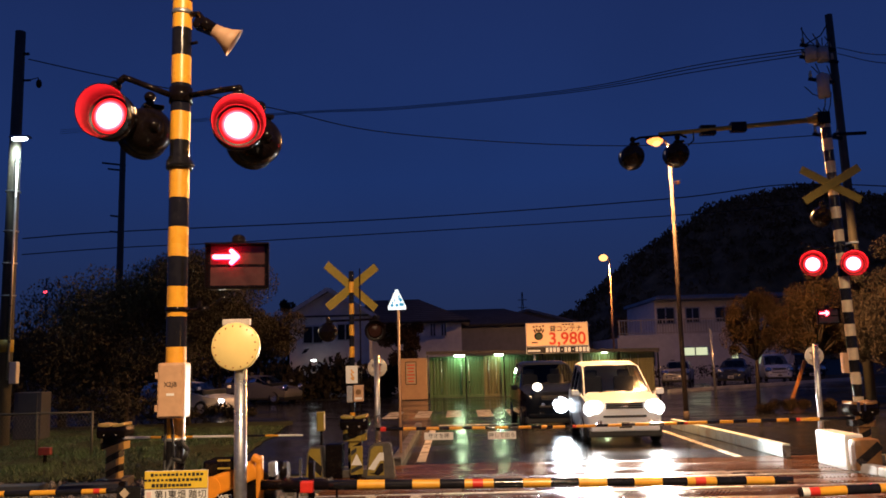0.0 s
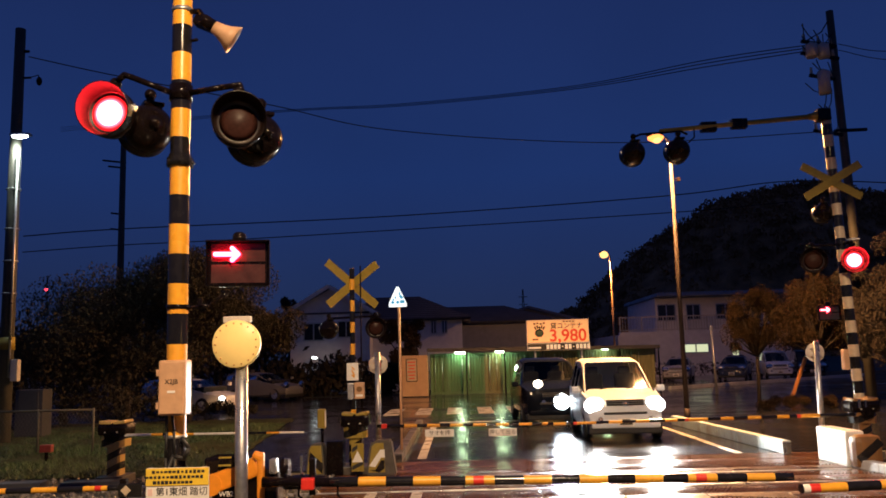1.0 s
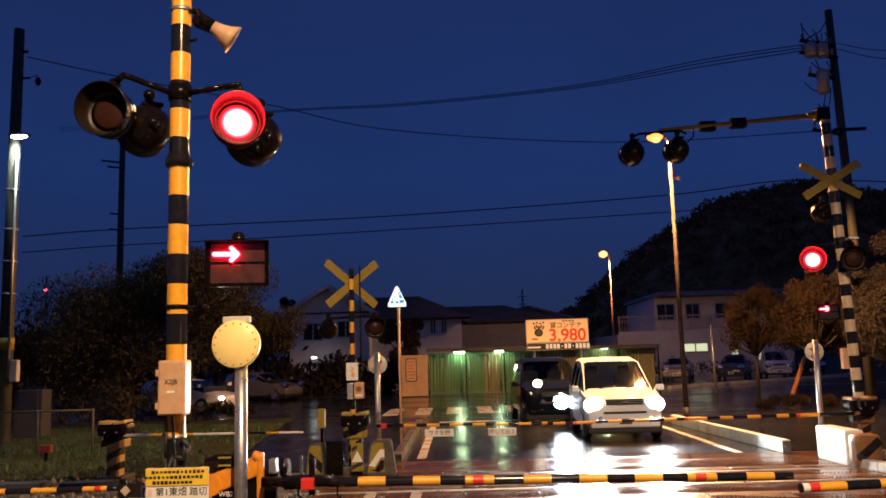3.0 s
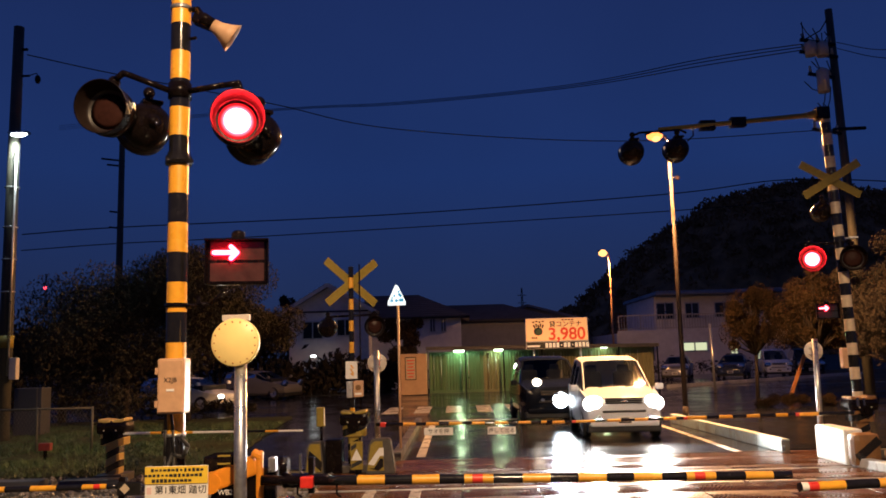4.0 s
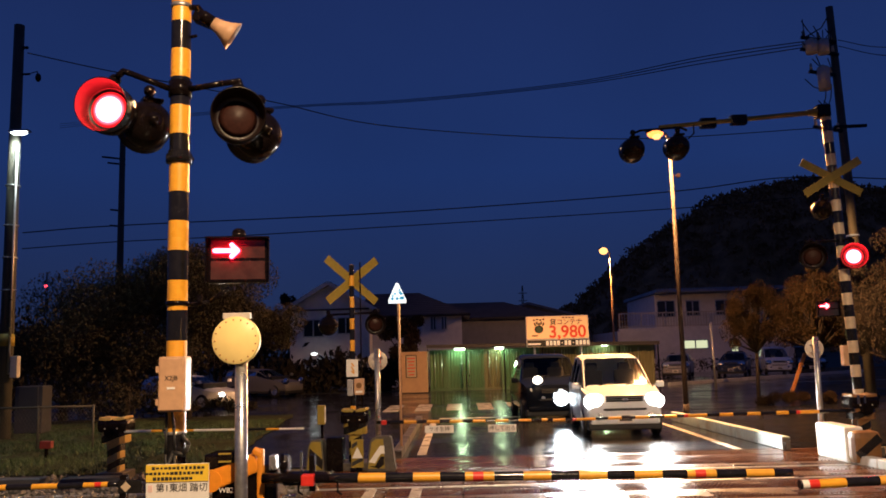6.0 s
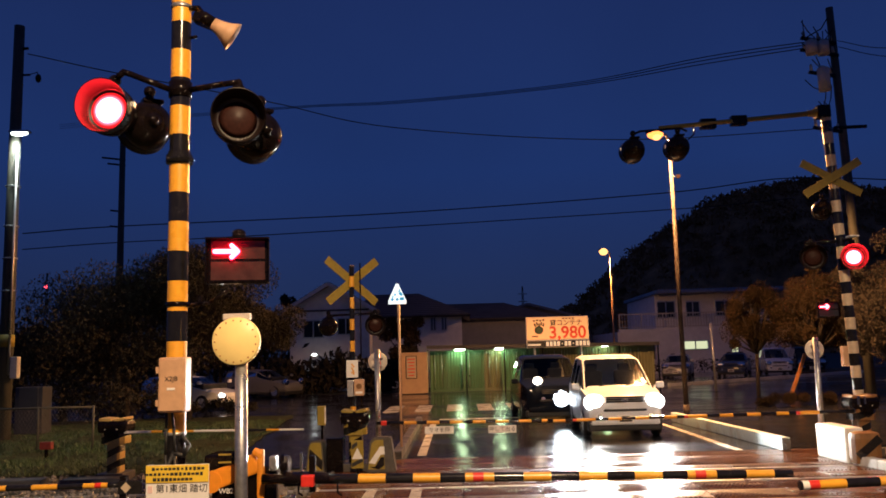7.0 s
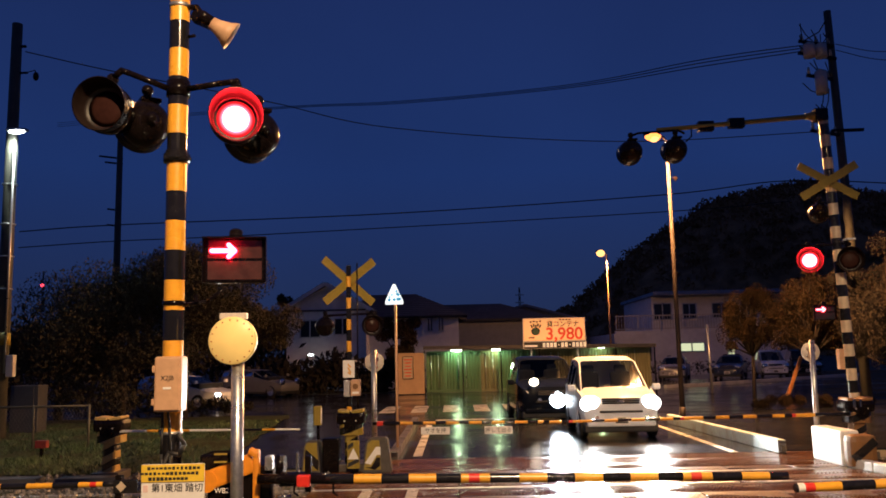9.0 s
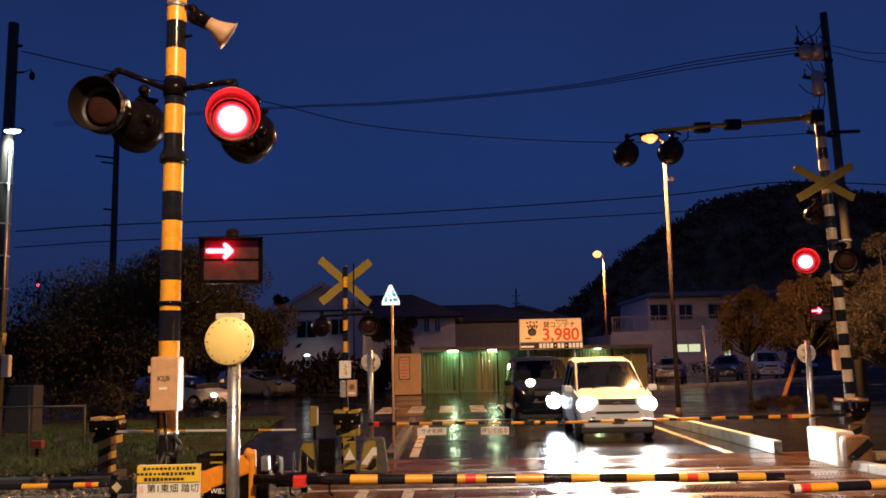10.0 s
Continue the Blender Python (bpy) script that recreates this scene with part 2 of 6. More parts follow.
lens_falloff(G_RED_RIM, 0.104, 0.15, 40.0, 1.2)
G_ARROW = glow("lit_red_arrow", (1.0, 0.40, 0.43), 4.0)
G_SODIUM = glow("sodium_lamp_lit", (1.0, 0.27, 0.06), 3.2)
G_CORE = glow("sodium_core_lit", (1.0, 0.46, 0.14), 2.6)
G_ARROW_HALO = glow("lit_red_arrow_halo", (1.0, 0.010, 0.03), 48.0)
G_WHITE = glow("white_lamp_lit", (0.88, 1.0, 0.95), 14.0)
G_HEAD = glow("headlight_lit", (1.0, 0.97, 0.90), 12.0)
G_WARMHEAD = glow("warm_headlight_lit", (1.0, 0.86, 0.66), 9.0)
G_XENON = glow("xenon_headlight_lit", (0.80, 0.92, 1.0), 16.0)
G_SHED = glow("shed_lamp_lit", (0.80, 1.0, 0.75), 8.0)
G_ROOM = glow("lit_room", (0.95, 1.0, 0.62), 0.75)


# ---- mesh helpers ----
def bx(bm, c, s, rot=None, bevel=0.0, mi=0):
    """A box of size s about c, turned by the matrix rot, its edges bevelled."""
    m = Matrix.Translation(c) @ (rot or Matrix()) @ Matrix.Diagonal((*s, 1))
    vs = bmesh.ops.create_cube(bm, size=1, matrix=m)["verts"]
    fs = {f for v in vs for f in v.link_faces}
    for f in fs:
        f.material_index = mi
    if bevel:
        es = list({e for v in vs for e in v.link_edges})
        out = bmesh.ops.bevel(bm, geom=es, offset=bevel, segments=2, affect="EDGES", profile=0.6, clamp_overlap=True)
        for f in out["faces"]:
            f.material_index = mi
    return vs


def cy(bm, p, q, r0, r1=None, seg=16, mi=0, caps=True):
    """A tapered tube from p to q."""
    p, q = Vector(p), Vector(q)
    d = q - p
    m = Matrix.Translation((p + q) / 2) @ d.to_track_quat("Z", "Y").to_matrix().to_4x4()
    vs = bmesh.ops.create_cone(bm, cap_ends=caps, segments=seg, radius1=r0, radius2=r0 if r1 is None else r1, depth=d.length, matrix=m)["verts"]
    for f in {f for v in vs for f in v.link_faces}:
        f.material_index = mi
        f.smooth = len(f.verts) == 4
    return vs


def ball(bm, c, r, seg=12, squash=(1, 1, 1), mi=0):
    vs = bmesh.ops.create_uvsphere(bm, u_segments=seg, v_segments=max(6, seg // 2), radius=r, matrix=Matrix.Translation(c) @ Matrix.Diagonal((*squash, 1)))["verts"]
    for f in {f for v in vs for f in v.link_faces}:
        f.material_index, f.smooth = mi, True


def lathe(bm, prof, seg=28, mi=0, axis="Y", cut=None):
    """Turns a profile of (radius, along) round the axis. cut(angle, along) may shift the ring points."""
    rings = []
    for r, a in prof:
        ring = []
        for i in range(seg):
            t = 2 * math.pi * i / seg
            along = cut(t, a) if cut else a
            v = (r * math.cos(t), along, r * math.sin(t)) if axis == "Y" else (r * math.cos(t), r * math.sin(t), along)
            ring.append(bm.verts.new(v))
        rings.append(ring)
    for a, b in zip(rings, rings[1:]):
        for i in range(seg):
            f = bm.faces.new((a[i], a[(i + 1) % seg], b[(i + 1) % seg], b[i]))
            f.material_index, f.smooth = mi, True
    return rings


def tube(bm, pts, r, seg=8, mi=0):
    """A pipe through points."""
    pts = [Vector(p) for p in pts]
    for a, b in zip(pts, pts[1:]):
        cy(bm, a, b, r, r, seg, mi)
        ball(bm, b, r * 1.0, 8, mi=mi)


def link(name, bm, mats, m=None):
    me = bpy.data.meshes.new(name)
    bmesh.ops.recalc_face_normals(bm, faces=bm.faces)
    bm.to_mesh(me)
    bm.free()
    for k in (mats if isinstance(mats, (list, tuple)) else [mats]):
        me.materials.append(k)
    ob = new(name, me)
    if m is not None:
        ob.matrix_world = m
    return ob


def part(name, bm, material, parent, label="", m=None):
    ob = link(name, bm, material)
    ob.parent = parent
    if m is not None:
        ob.matrix_basis = m
    return tagged(ob, label)


def thing(name, m, label, category, group=""):
    ob = new(name)
    ob.empty_display_size = 0.2
    ob.matrix_world = m
    return tagged(ob, label, category, group)


def bmn():
    return bmesh.new()


def quick(name, parent, material, fn, label=""):
    """A part whose mesh fn(bm) fills."""
    bm = bmesh.new()
    fn(bm)
    return part(name, bm, material, parent, label)


def words(name, text, size, material, parent, m, depth=0.002, align="CENTER", fat=0.0):
    """Lettering in the built-in font, as a mesh part; faces -y."""
    cu = bpy.data.curves.new(name, "FONT")
    cu.body, cu.size, cu.align_x, cu.align_y, cu.extrude = text, size, align, "CENTER", depth
    cu.offset = fat
    tmp = bpy.data.objects.new(name, cu)
    scene.collection.objects.link(tmp)
    bpy.context.view_layer.update()
    me = bpy.data.meshes.new_from_object(tmp.evaluated_get(bpy.context.evaluated_depsgraph_get()))
    bpy.data.objects.remove(tmp)
    me.materials.clear()
    me.materials.append(material)
    ob = new(name, me)
    ob.parent = parent
    ob.matrix_basis = m @ pose(0, 0, 0, 90, 0, 0)
    return ob


def banded(bm, p, q, r0, r1, cuts, seg=16):
    """One tube from p to q in bands: cuts are (end along the length, paint)."""
    p, q = Vector(p), Vector(q)
    d = q - p
    m = Matrix.Translation(p) @ d.to_track_quat("Z", "Y").to_matrix().to_4x4()
    rings, paints = [], []
    for along, paint in [(0.0, 0)] + list(cuts):
        r = r0 + (r1 - r0) * along / d.length
        rings.append([bm.verts.new(m @ Vector((r * math.cos(2 * math.pi * i / seg), r * math.sin(2 * math.pi * i / seg), along))) for i in range(seg)])
        paints.append(paint)
    for a, b, k in zip(rings, rings[1:], paints[1:]):
        for i in range(seg):
            f = bm.faces.new((a[i], a[(i + 1) % seg], b[(i + 1) % seg], b[i]))
            f.material_index, f.smooth = k, True
    bm.faces.new(rings[0]).material_index = paints[1]
    bm.faces.new(rings[-1]).material_index = paints[-1]


def striped_pole(bm, x, y, z0, z1, r, pitch, phase, seg=20):
    """Bands of two paints (0 and 1) up a tube, boundaries at phase + k * pitch."""
    z, cuts = z0, []
    while z < z1 - 1e-4:
        k = math.floor((z - phase) / pitch + 1e-4)
        z = min(z1, phase + (k + 1) * pitch)
        cuts.append((z - z0, k % 2))
    banded(bm, (x, y, z0), (x, y, z1), r, r, cuts, seg)


# ---- ground, road, crossing ----
def structure(name, bm, material, label, category):
    return tagged(link(name, bm, material), label, category, kind="structure")


bm = bmn()
# coarse far sheet, finer near with slight unevenness
xs = [-900, -300, -120, -60] + [-40 + 2 * i for i in range(41)] + [60, 120, 300, 900]
ys = [-300, -100, -40] + [-20 + 2 * i for i in range(41)] + [80, 120, 200, 400, 900]
grid = [[bm.verts.new((x, y, -0.03 + (0.02 * noise.noise((x * 0.35, y * 0.35, 0)) if abs(x) < 45 and -25 < y < 65 else 0))) for x in xs] for y in ys]
for j in range(len(ys) - 1):
    for i in range(len(xs) - 1):
        bm.faces.new((grid[j][i], grid[j][i + 1], grid[j + 1][i + 1], grid[j + 1][i]))
structure("ground", bm, M_DIRT, "dark damp ground with gravel and weeds", "ground")


def slab(bm, x0, x1, y0, y1, z0, z1, mi=0):
    bx(bm, ((x0 + x1) / 2, (y0 + y1) / 2, (z0 + z1) / 2), (x1 - x0, y1 - y0, z1 - z0), mi=mi)


bm = bmn()
slab(bm, -1.25, 5.35, 14.4, 24.0, -0.2, 0.0)
slab(bm, -70, 90, 24.0, 40.5, -0.2, 0.0)
slab(bm, -1.25, 5.35, 40.5, 41.0, -0.2, 0.0)
slab(bm, 5.35, 60, 14.6, 24.0, -0.2, -0.004)
slab(bm, 8.0, 90, 40.5, 62.0, -0.2, -0.004)
slab(bm, -1.6, 5.8, -40, 9.0, -0.2, 0.0)
slab(bm, -9.0, -1.27, 13.6, 24.0, -0.2, -0.006)
structure("road", bm, M_ASPHALT, "wet dark asphalt road mirroring headlights", "road")

pave = structure("crossing_floor", bmn(), M_PANEL, "wet crossing paving between the rails", "pavement")
bm = bmn()
slab(bm, -1.9, 6.6, 9.0, 9.9, -0.2, -0.002)
slab(bm, -1.9, 6.6, 13.1, 14.4, -0.2, -0.002)
part("apron", bm, M_PANEL, pave)

# crossing panels: ribbed rubber plates round two rails
RAILS = (11.25, 12.32)
bm = bmn()
for ry_ in RAILS:
    bx(bm, (0, ry_, -0.012), (80, 0.065, 0.03), bevel=0.006)
    bx(bm, (0, ry_, -0.09), (80, 0.02, 0.13))
    bx(bm, (0, ry_, -0.165), (80, 0.12, 0.02))
structure("rails", bm, M_STEEL, "polished steel rails set in the crossing", "rail")
panel_me = None
panel_rows = ((9.92, 11.14, 0.61), (11.38, 12.22, 0.42), (12.42, 13.08, 0.33))
for y0, y1, _ in panel_rows:
    bm = bmn()
    w, d = 0.98, y1 - y0
    bx(bm, (0, 0, -0.05), (w, d, 0.1), bevel=0.003)
    k = -w / 2 + 0.06
    while k < w / 2 - 0.05:
        rot = Matrix.Rotation(radians(-24), 4, "Z")
        for side in (-1, 1):
            bx(bm, (k, side * d * 0.25, 0.003), (0.022, d * 0.36, 0.008), rot)
        k += 0.055
    first = None
    for i in range(9):
        if first is None:
            first = part("panel", bm, M_PANEL, pave)
            ob = first
        else:
            ob = new("panel", first.data)
            ob.parent = pave
        ob.matrix_basis = pose(-1.6 + i * 1.0 + 0.1, (y0 + y1) / 2, 0.0)

# painted lines
marks = tagged(new("road_marking"), "worn white road lines and crossing stripes", "marking", kind="structure")
for x0, x1, y0, y1 in [(-0.80, -0.64, 14.75, 22.3), (-0.74, -0.58, 9.0, 9.85), (4.68, 4.82, 14.4, 23.0), (-0.70, -0.54, -30, 5.2), (-0.60, 2.1, 22.75, 23.05), (7.6, 60, 39.6, 39.75)] + [(-2.5 + i * 1.02, -2.0 + i * 1.02, 26.2, 29.6) for i in range(7)]:
    bm = bmn()
    slab(bm, x0, x1, y0, y1, -0.02, 0.004)
    part("stripe", bm, M_LINE, marks)


for x0, x1 in ((-1.28, -1.14), (-0.68, -0.54)):
    bm = bmn()
    slab(bm, x0, x1, 9.95, 11.1, -0.02, 0.010)
    part("stripe", bm, M_LINE, marks)


# ---- crossing signals ----
M_HOOD = mat("hood_enamel", (0.007, 0.005, 0.005), 0.3, 0, 0.2, 20, 0.05, 0.3)
M_HOOD.node_tree.nodes["Principled BSDF"].inputs["Specular IOR Level"].default_value = 0.25


# Inner face of the black hood, paler to strengthen the red light in it.
M_HOODIN = mat("hood_inner_face", (0.016, 0.010, 0.009), 0.5, 0, 0.2, 20, 0.05, 0.3)
M_HOODIN.node_tree.nodes["Principled BSDF"].inputs["Specular IOR Level"].default_value = 0.1
M_LENSRING = mat("lens_ring", (0.014, 0.009, 0.008), 0.4, 0, 0.15, 20, 0.03, 0.3)


def lamp_unit(parent, m, lens=True, lit=True):
    """A round warning lamp facing -y: housing with a rear cap, deep flared hood, and a two-faced lens that can turn."""
    body = bmn()
    lathe(body, [(0.0, 0.27), (0.028, 0.268), (0.040, 0.25), (0.042, 0.215), (0.085, 0.20), (0.15, 0.165), (0.19, 0.10), (0.205, 0.02), (0.205, -0.03), (0.197, -0.035), (0.165, 0.02), (0.150, 0.10), (0.0, 0.15)], 32)
    house_ = part("lamp_housing", body, M_DARK, parent, "black round lamp housing", m)
    hood = bmn()
    cutter = lambda t, a: a if a > -0.06 else a * (0.84 + 0.16 * math.sin(t))
    lathe(hood, [(0.200, -0.02), (0.212, -0.175), (0.216, -0.185), (0.209, -0.185)], 32, cut=cutter)
    lathe(hood, [(0.209, -0.185), (0.196, -0.06), (0.178, -0.02)], 32, 1, cut=cutter)
    part("hood", hood, [M_HOOD, M_HOODIN], house_, "black flared hood")
    ring = bmn()
    lathe(ring, [(0.178, -0.020), (0.172, -0.012), (0.160, 0.0), (0.1502, -0.005), (0.1502, 0.006), (0.165, 0.025)], 32)
    part("lens_ring", ring, M_LENSRING, house_)
    hinge = bmn()
    bx(hinge, (0.205, -0.02, 0.03), (0.03, 0.05, 0.06), bevel=0.008)
    part("hinge", hinge, M_STEEL, house_)
    bracket = bmn()
    cy(bracket, (0, 0.08, 0.17), (0, 0.08, 0.27), 0.035)
    ball(bracket, (0, 0.08, 0.28), 0.05)
    bx(bracket, (-0.03, 0.05, 0.205), (0.17, 0.12, 0.035), bevel=0.01)
    part("bracket", bracket, M_DARK, house_)
    if lens:
        b = bmn()
        for side, mats_ in ((-1, (0, 1)), (1, (2, 2))):
            lathe(b, [(0.0, 0.024 * side), (0.05, 0.021 * side), (0.104, 0.010 * side)], 32, mats_[0])
            lathe(b, [(0.104, 0.010 * side), (0.15, 0.0)], 32, mats_[1])
        bmesh.ops.remove_doubles(b, verts=b.verts, dist=0.0001)
        return part("lens", b, [G_RED, G_RED_RIM, M_DULL] if lit else [M_DULL] * 3, house_, "round red signal lens", pose(0, -0.005, 0))
    return None


def capsule(b, p, q, r, y0, y1):
    """A flat plate with round ends from p to q, both (x, z)."""
    a0 = math.atan2(q[1] - p[1], q[0] - p[0])
    rim = [(c[0] + r * math.cos(a0 + t), c[1] + r * math.sin(a0 + t)) for c, base_ in ((q, -90), (p, 90)) for t in [radians(base_ + k * 22.5) for k in range(9)]]
    fr_ = [b.verts.new((x, y0, z)) for x, z in rim]
    bk_ = [b.verts.new((x, y1, z)) for x, z in rim]
    b.faces.new(fr_), b.faces.new(bk_[::-1])
    for i in range(len(rim)):
        j = (i + 1) % len(rim)
        b.faces.new((fr_[i], bk_[i], bk_[j], fr_[j]))


M_COVER = mat("brown_signal_glass", (0.06, 0.026, 0.023), 0.18, 0, 0.3, 9, 0.02, 0.3)


def arrow_sign(parent, m, s=1.0, cover=M_COVER):
    """A flat dark case with a lit arrow."""
    b = bmn()
    bx(b, (0, 0.06, 0), (0.53 * s, 0.13, 0.41 * s), bevel=0.012)
    case = part("arrow_case", b, M_DARK, parent, "dark signal case with a lit red arrow", m)
    b = bmn()
    bx(b, (0, -0.022, 0.19 * s), (0.55 * s, 0.15, 0.012))
    bx(b, (-0.27 * s, -0.012, 0), (0.012, 0.10, 0.40 * s))
    bx(b, (0.27 * s, -0.012, 0), (0.012, 0.10, 0.40 * s))
    part("visor", b, M_DARK, case)
    b = bmn()
    for z in (0.095, -0.095):
        bx(b, (0, -0.008, z * s), (0.47 * s, 0.006, 0.165 * s), bevel=0.002)
    part("cover_glass", b, cover, case)
    b = bmn()
    ax, az = -0.09 * s, 0.075 * s
    capsule(b, (ax - 0.105 * s, az), (ax + 0.085 * s, az), 0.017 * s, -0.0590, -0.055)
    for sg in (1, -1):
        capsule(b, (ax + 0.092 * s, az), (ax + 0.040 * s, az + sg * 0.052 * s), 0.017 * s, -0.0594 - 0.0004 * sg, -0.055)
    part("arrow", b, G_ARROW, case, "lit red arrow")
    # Wider red plate behind the arrow: its halo put into a glowing shape.
    b = bmn()
    capsule(b, (ax - 0.105 * s, az), (ax + 0.085 * s, az), 0.021 * s, -0.0545, -0.042)
    for sg in (1, -1):
        capsule(b, (ax + 0.092 * s, az), (ax + 0.040 * s, az + sg * 0.052 * s), 0.021 * s, -0.0548 - 0.0004 * sg, -0.042)
    part("arrow_halo", b, G_ARROW_HALO, case, "red halo plate behind the arrow")
    b = bmn()
    for k in (-0.09, 0.07):
        cy(b, (ax + k * s, -0.011, az), (ax + k * s, -0.042, az), 0.006, None, 8)
    part("arrow_stay", b, M_DARK, case)
    b = bmn()
    cy(b, (0, 0.06, 0.2 * s), (0, 0.06, 0.26 * s), 0.06 * s)
    ball(b, (0, 0.06, 0.26 * s), 0.06 * s, squash=(1, 1, 0.6))
    part("cap", b, M_DARK, case)
    return case


def crossbuck(parent, m, w=0.5, ang=38):
    for sg in (1, -1):
        b = bmn()
        bx(b, (0, 0.02 * sg, 0), (1.14, 0.012, 0.14), Matrix.Rotation(radians(ang * sg), 4, "Y"), bevel=0.004)
        part("cross_board", b, M_YEL2, parent, "yellow diagonal crossing board", m)


LENSES = {}

# near warning post
post = thing("warning_signal", pose(-2.25, 6.5, 0), "black and yellow crossing signal post with red lamps", "signal", "crossing signals")
b = bmn()
striped_pole(b, 0, 0, 0.0, 5.2, 0.08, 0.2414, 3.61, 24)
part("pole", b, [M_YEL, M_BLK], post, "black and yellow banded pole")
b = bmn()
cy(b, (0, 0, 3.37), (0, 0, 3.44), 0.105)
cy(b, (0, 0, 3.40), (0, 0, 3.47), 0.09)
for t in range(6):
    ball(b, (0.10 * math.cos(t), 0.10 * math.sin(t), 3.40), 0.022, 8)
part("collar", b, M_BLK, post)
b = bmn()
cy(b, (0, 0, 3.93), (0, 0, 4.06), 0.095)
tube(b, [(-0.08, -0.02, 4.0), (-0.36, -0.13, 4.10), (-0.42, -0.14, 4.12), (-0.50, -0.10, 4.08)], 0.026)
tube(b, [(0.08, -0.02, 3.99), (0.36, -0.10, 4.0), (0.52, -0.12, 4.01), (0.54, -0.10, 3.94)], 0.026)
part("arm", b, M_DARK, post, "black lamp arms")
LENSES["near_a"] = lamp_unit(post, pose(-0.52, -0.16, 3.79, 0, 0, -2))
LENSES["near_b"] = lamp_unit(post, pose(0.53, -0.18, 3.67, 0, 0, 17))
lamp_unit(post, pose(-0.34, 0.16, 3.745, 0, 0, 215), False)
lamp_unit(post, pose(0.60, 0.14, 3.625, 0, 0, 215), False)
b = bmn()
lathe(b, [(0.0, 0.19), (0.05, 0.19), (0.062, 0.13), (0.085, 0.07), (0.125, 0.0), (0.12, 0.0), (0.08, 0.07), (0.055, 0.13), (0.0, 0.15)])
part("loudspeaker", b, M_BEIGE, post, "pale beige warning horn", Matrix.Translation((0.48, -0.14, 4.385)) @ Vector((0.80, 0.30, -0.52)).to_track_quat("-Y", "Z").to_matrix().to_4x4())
b = bmn()
lathe(b, [(0.0, 0.30), (0.04, 0.30), (0.05, 0.285), (0.05, 0.195), (0.0, 0.192)])
part("horn_driver", b, M_DARK, post, "black driver behind the horn", Matrix.Translation((0.48, -0.14, 4.385)) @ Vector((0.80, 0.30, -0.52)).to_track_quat("-Y", "Z").to_matrix().to_4x4())
b = bmn()
tube(b, [(0.05, 0, 4.71), (0.16, -0.06, 4.68), (0.25, -0.12, 4.56)], 0.025)
bx(b, (0.22, -0.10, 4.55), (0.16, 0.12, 0.08), Matrix.Rotation(radians(25), 4, "Y"), 0.012)
cy(b, (0, 0, 4.70), (0, 0, 4.735), 0.086, mi=1)
tube(b, [(0.08, 0, 4.45), (0.13, -0.02, 4.45)], 0.014)
part("horn_bracket", b, [M_DARK, M_STEEL], post)
case = arrow_sign(post, pose(0.515, -0.1, 2.545, 0, 0, 10), 0.89)
b = bmn()
tube(b, [(0.05, 0, 2.20), (0.28, -0.04, 2.22), (0.42, -0.06, 2.32)], 0.016)
cy(b, (0, 0, 2.20), (0, 0, 2.235), 0.09)
bx(b, (0.2, -0.06, 2.25), (0.03, 0.03, 0.06))
part("sign_bracket", b, M_DARK, post)
b = bmn()
bx(b, (0.045, -0.16, 1.585), (0.212, 0.15, 0.42), bevel=0.018)
bx(b, (0.045, -0.24, 1.585), (0.184, 0.012, 0.39), bevel=0.005)
for z in (1.45, 1.70):
    bx(b, (-0.072, -0.2, z), (0.02, 0.05, 0.05), bevel=0.004)
box_ = part("junction_box", b, M_BEIGE, post, "beige metal equipment box")
words("lettering", "X2JB", 0.05, M_INK, box_, pose(0.045, -0.248, 1.63))
b = bmn()
bx(b, (0.045, -0.248, 1.555), (0.06, 0.003, 0.018))
part("sticker", b, M_SIGNW, box_)
b = bmn()
for dx in (-0.025, 0.02):
    tube(b, [(dx, -0.14, 1.37), (dx * 1.3, -0.11, 1.25), (dx * 1.6, -0.10, 1.05), (dx * 1.2, -0.10, 0.8), (dx - 0.02, -0.1, 0.3)], 0.011)
tube(b, [(0.08, -0.1, 1.2), (0.14, -0.1, 1.12), (0.10, -0.1, 1.04), (0.02, -0.1, 1.06), (-0.1, -0.14, 0.75), (-0.16, -0.16, 0.65)], 0.016)
part("cable", b, M_CABLE, post)
b = bmn()
cy(b, (0, 0, 1.19), (0, 0, 1.215), 0.088)
part("clamp", b, M_STEEL, post)

# far warning post beside the house side of the road
far = thing("warning_signal", pose(-1.73, 13.3, 0), "slim black and yellow crossing post with crossbuck", "signal", "crossing signals")
b = bmn()
striped_pole(b, 0, 0, 0.0, 3.26, 0.042, 0.1755, 2.556)
part("pole", b, [M_YEL, M_BLK], far)
crossbuck(far, pose(0, 0.07, 3.01, 0, 0, 33))
b = bmn()
tube(b, [(-0.42, 0.05, 2.45), (0.40, 0.05, 2.47)], 0.02)
part("arm", b, M_DARK, far)
lamp_unit(far, pose(-0.40, 0.08, 2.28, 0, 0, 190) @ Matrix.Scale(0.76, 4), False)
lamp_unit(far, pose(0.38, 0.0, 2.27, 0, 0, 8) @ Matrix.Scale(0.80, 4), lit=False)
b = bmn()
bx(b, (-0.0, -0.06, 1.58), (0.19, 0.01, 0.28), bevel=0.003)
plate = part("plate", b, M_SIGNW, far, "white reflective plate")
for z, w0, a in ((1.63, 0.07, 50), (1.56, 0.10, 62), (1.51, 0.06, 40)):
    b = bmn()
    bx(b, (0.01, -0.067, z), (w0, 0.004, 0.022), Matrix.Rotation(radians(a), 4, "Y"))
    part("rust_streak", b, M_YEL, plate)
b = bmn()
bx(b, (-0.03, -0.07, 1.27), (0.10, 0.10, 0.26), bevel=0.012)
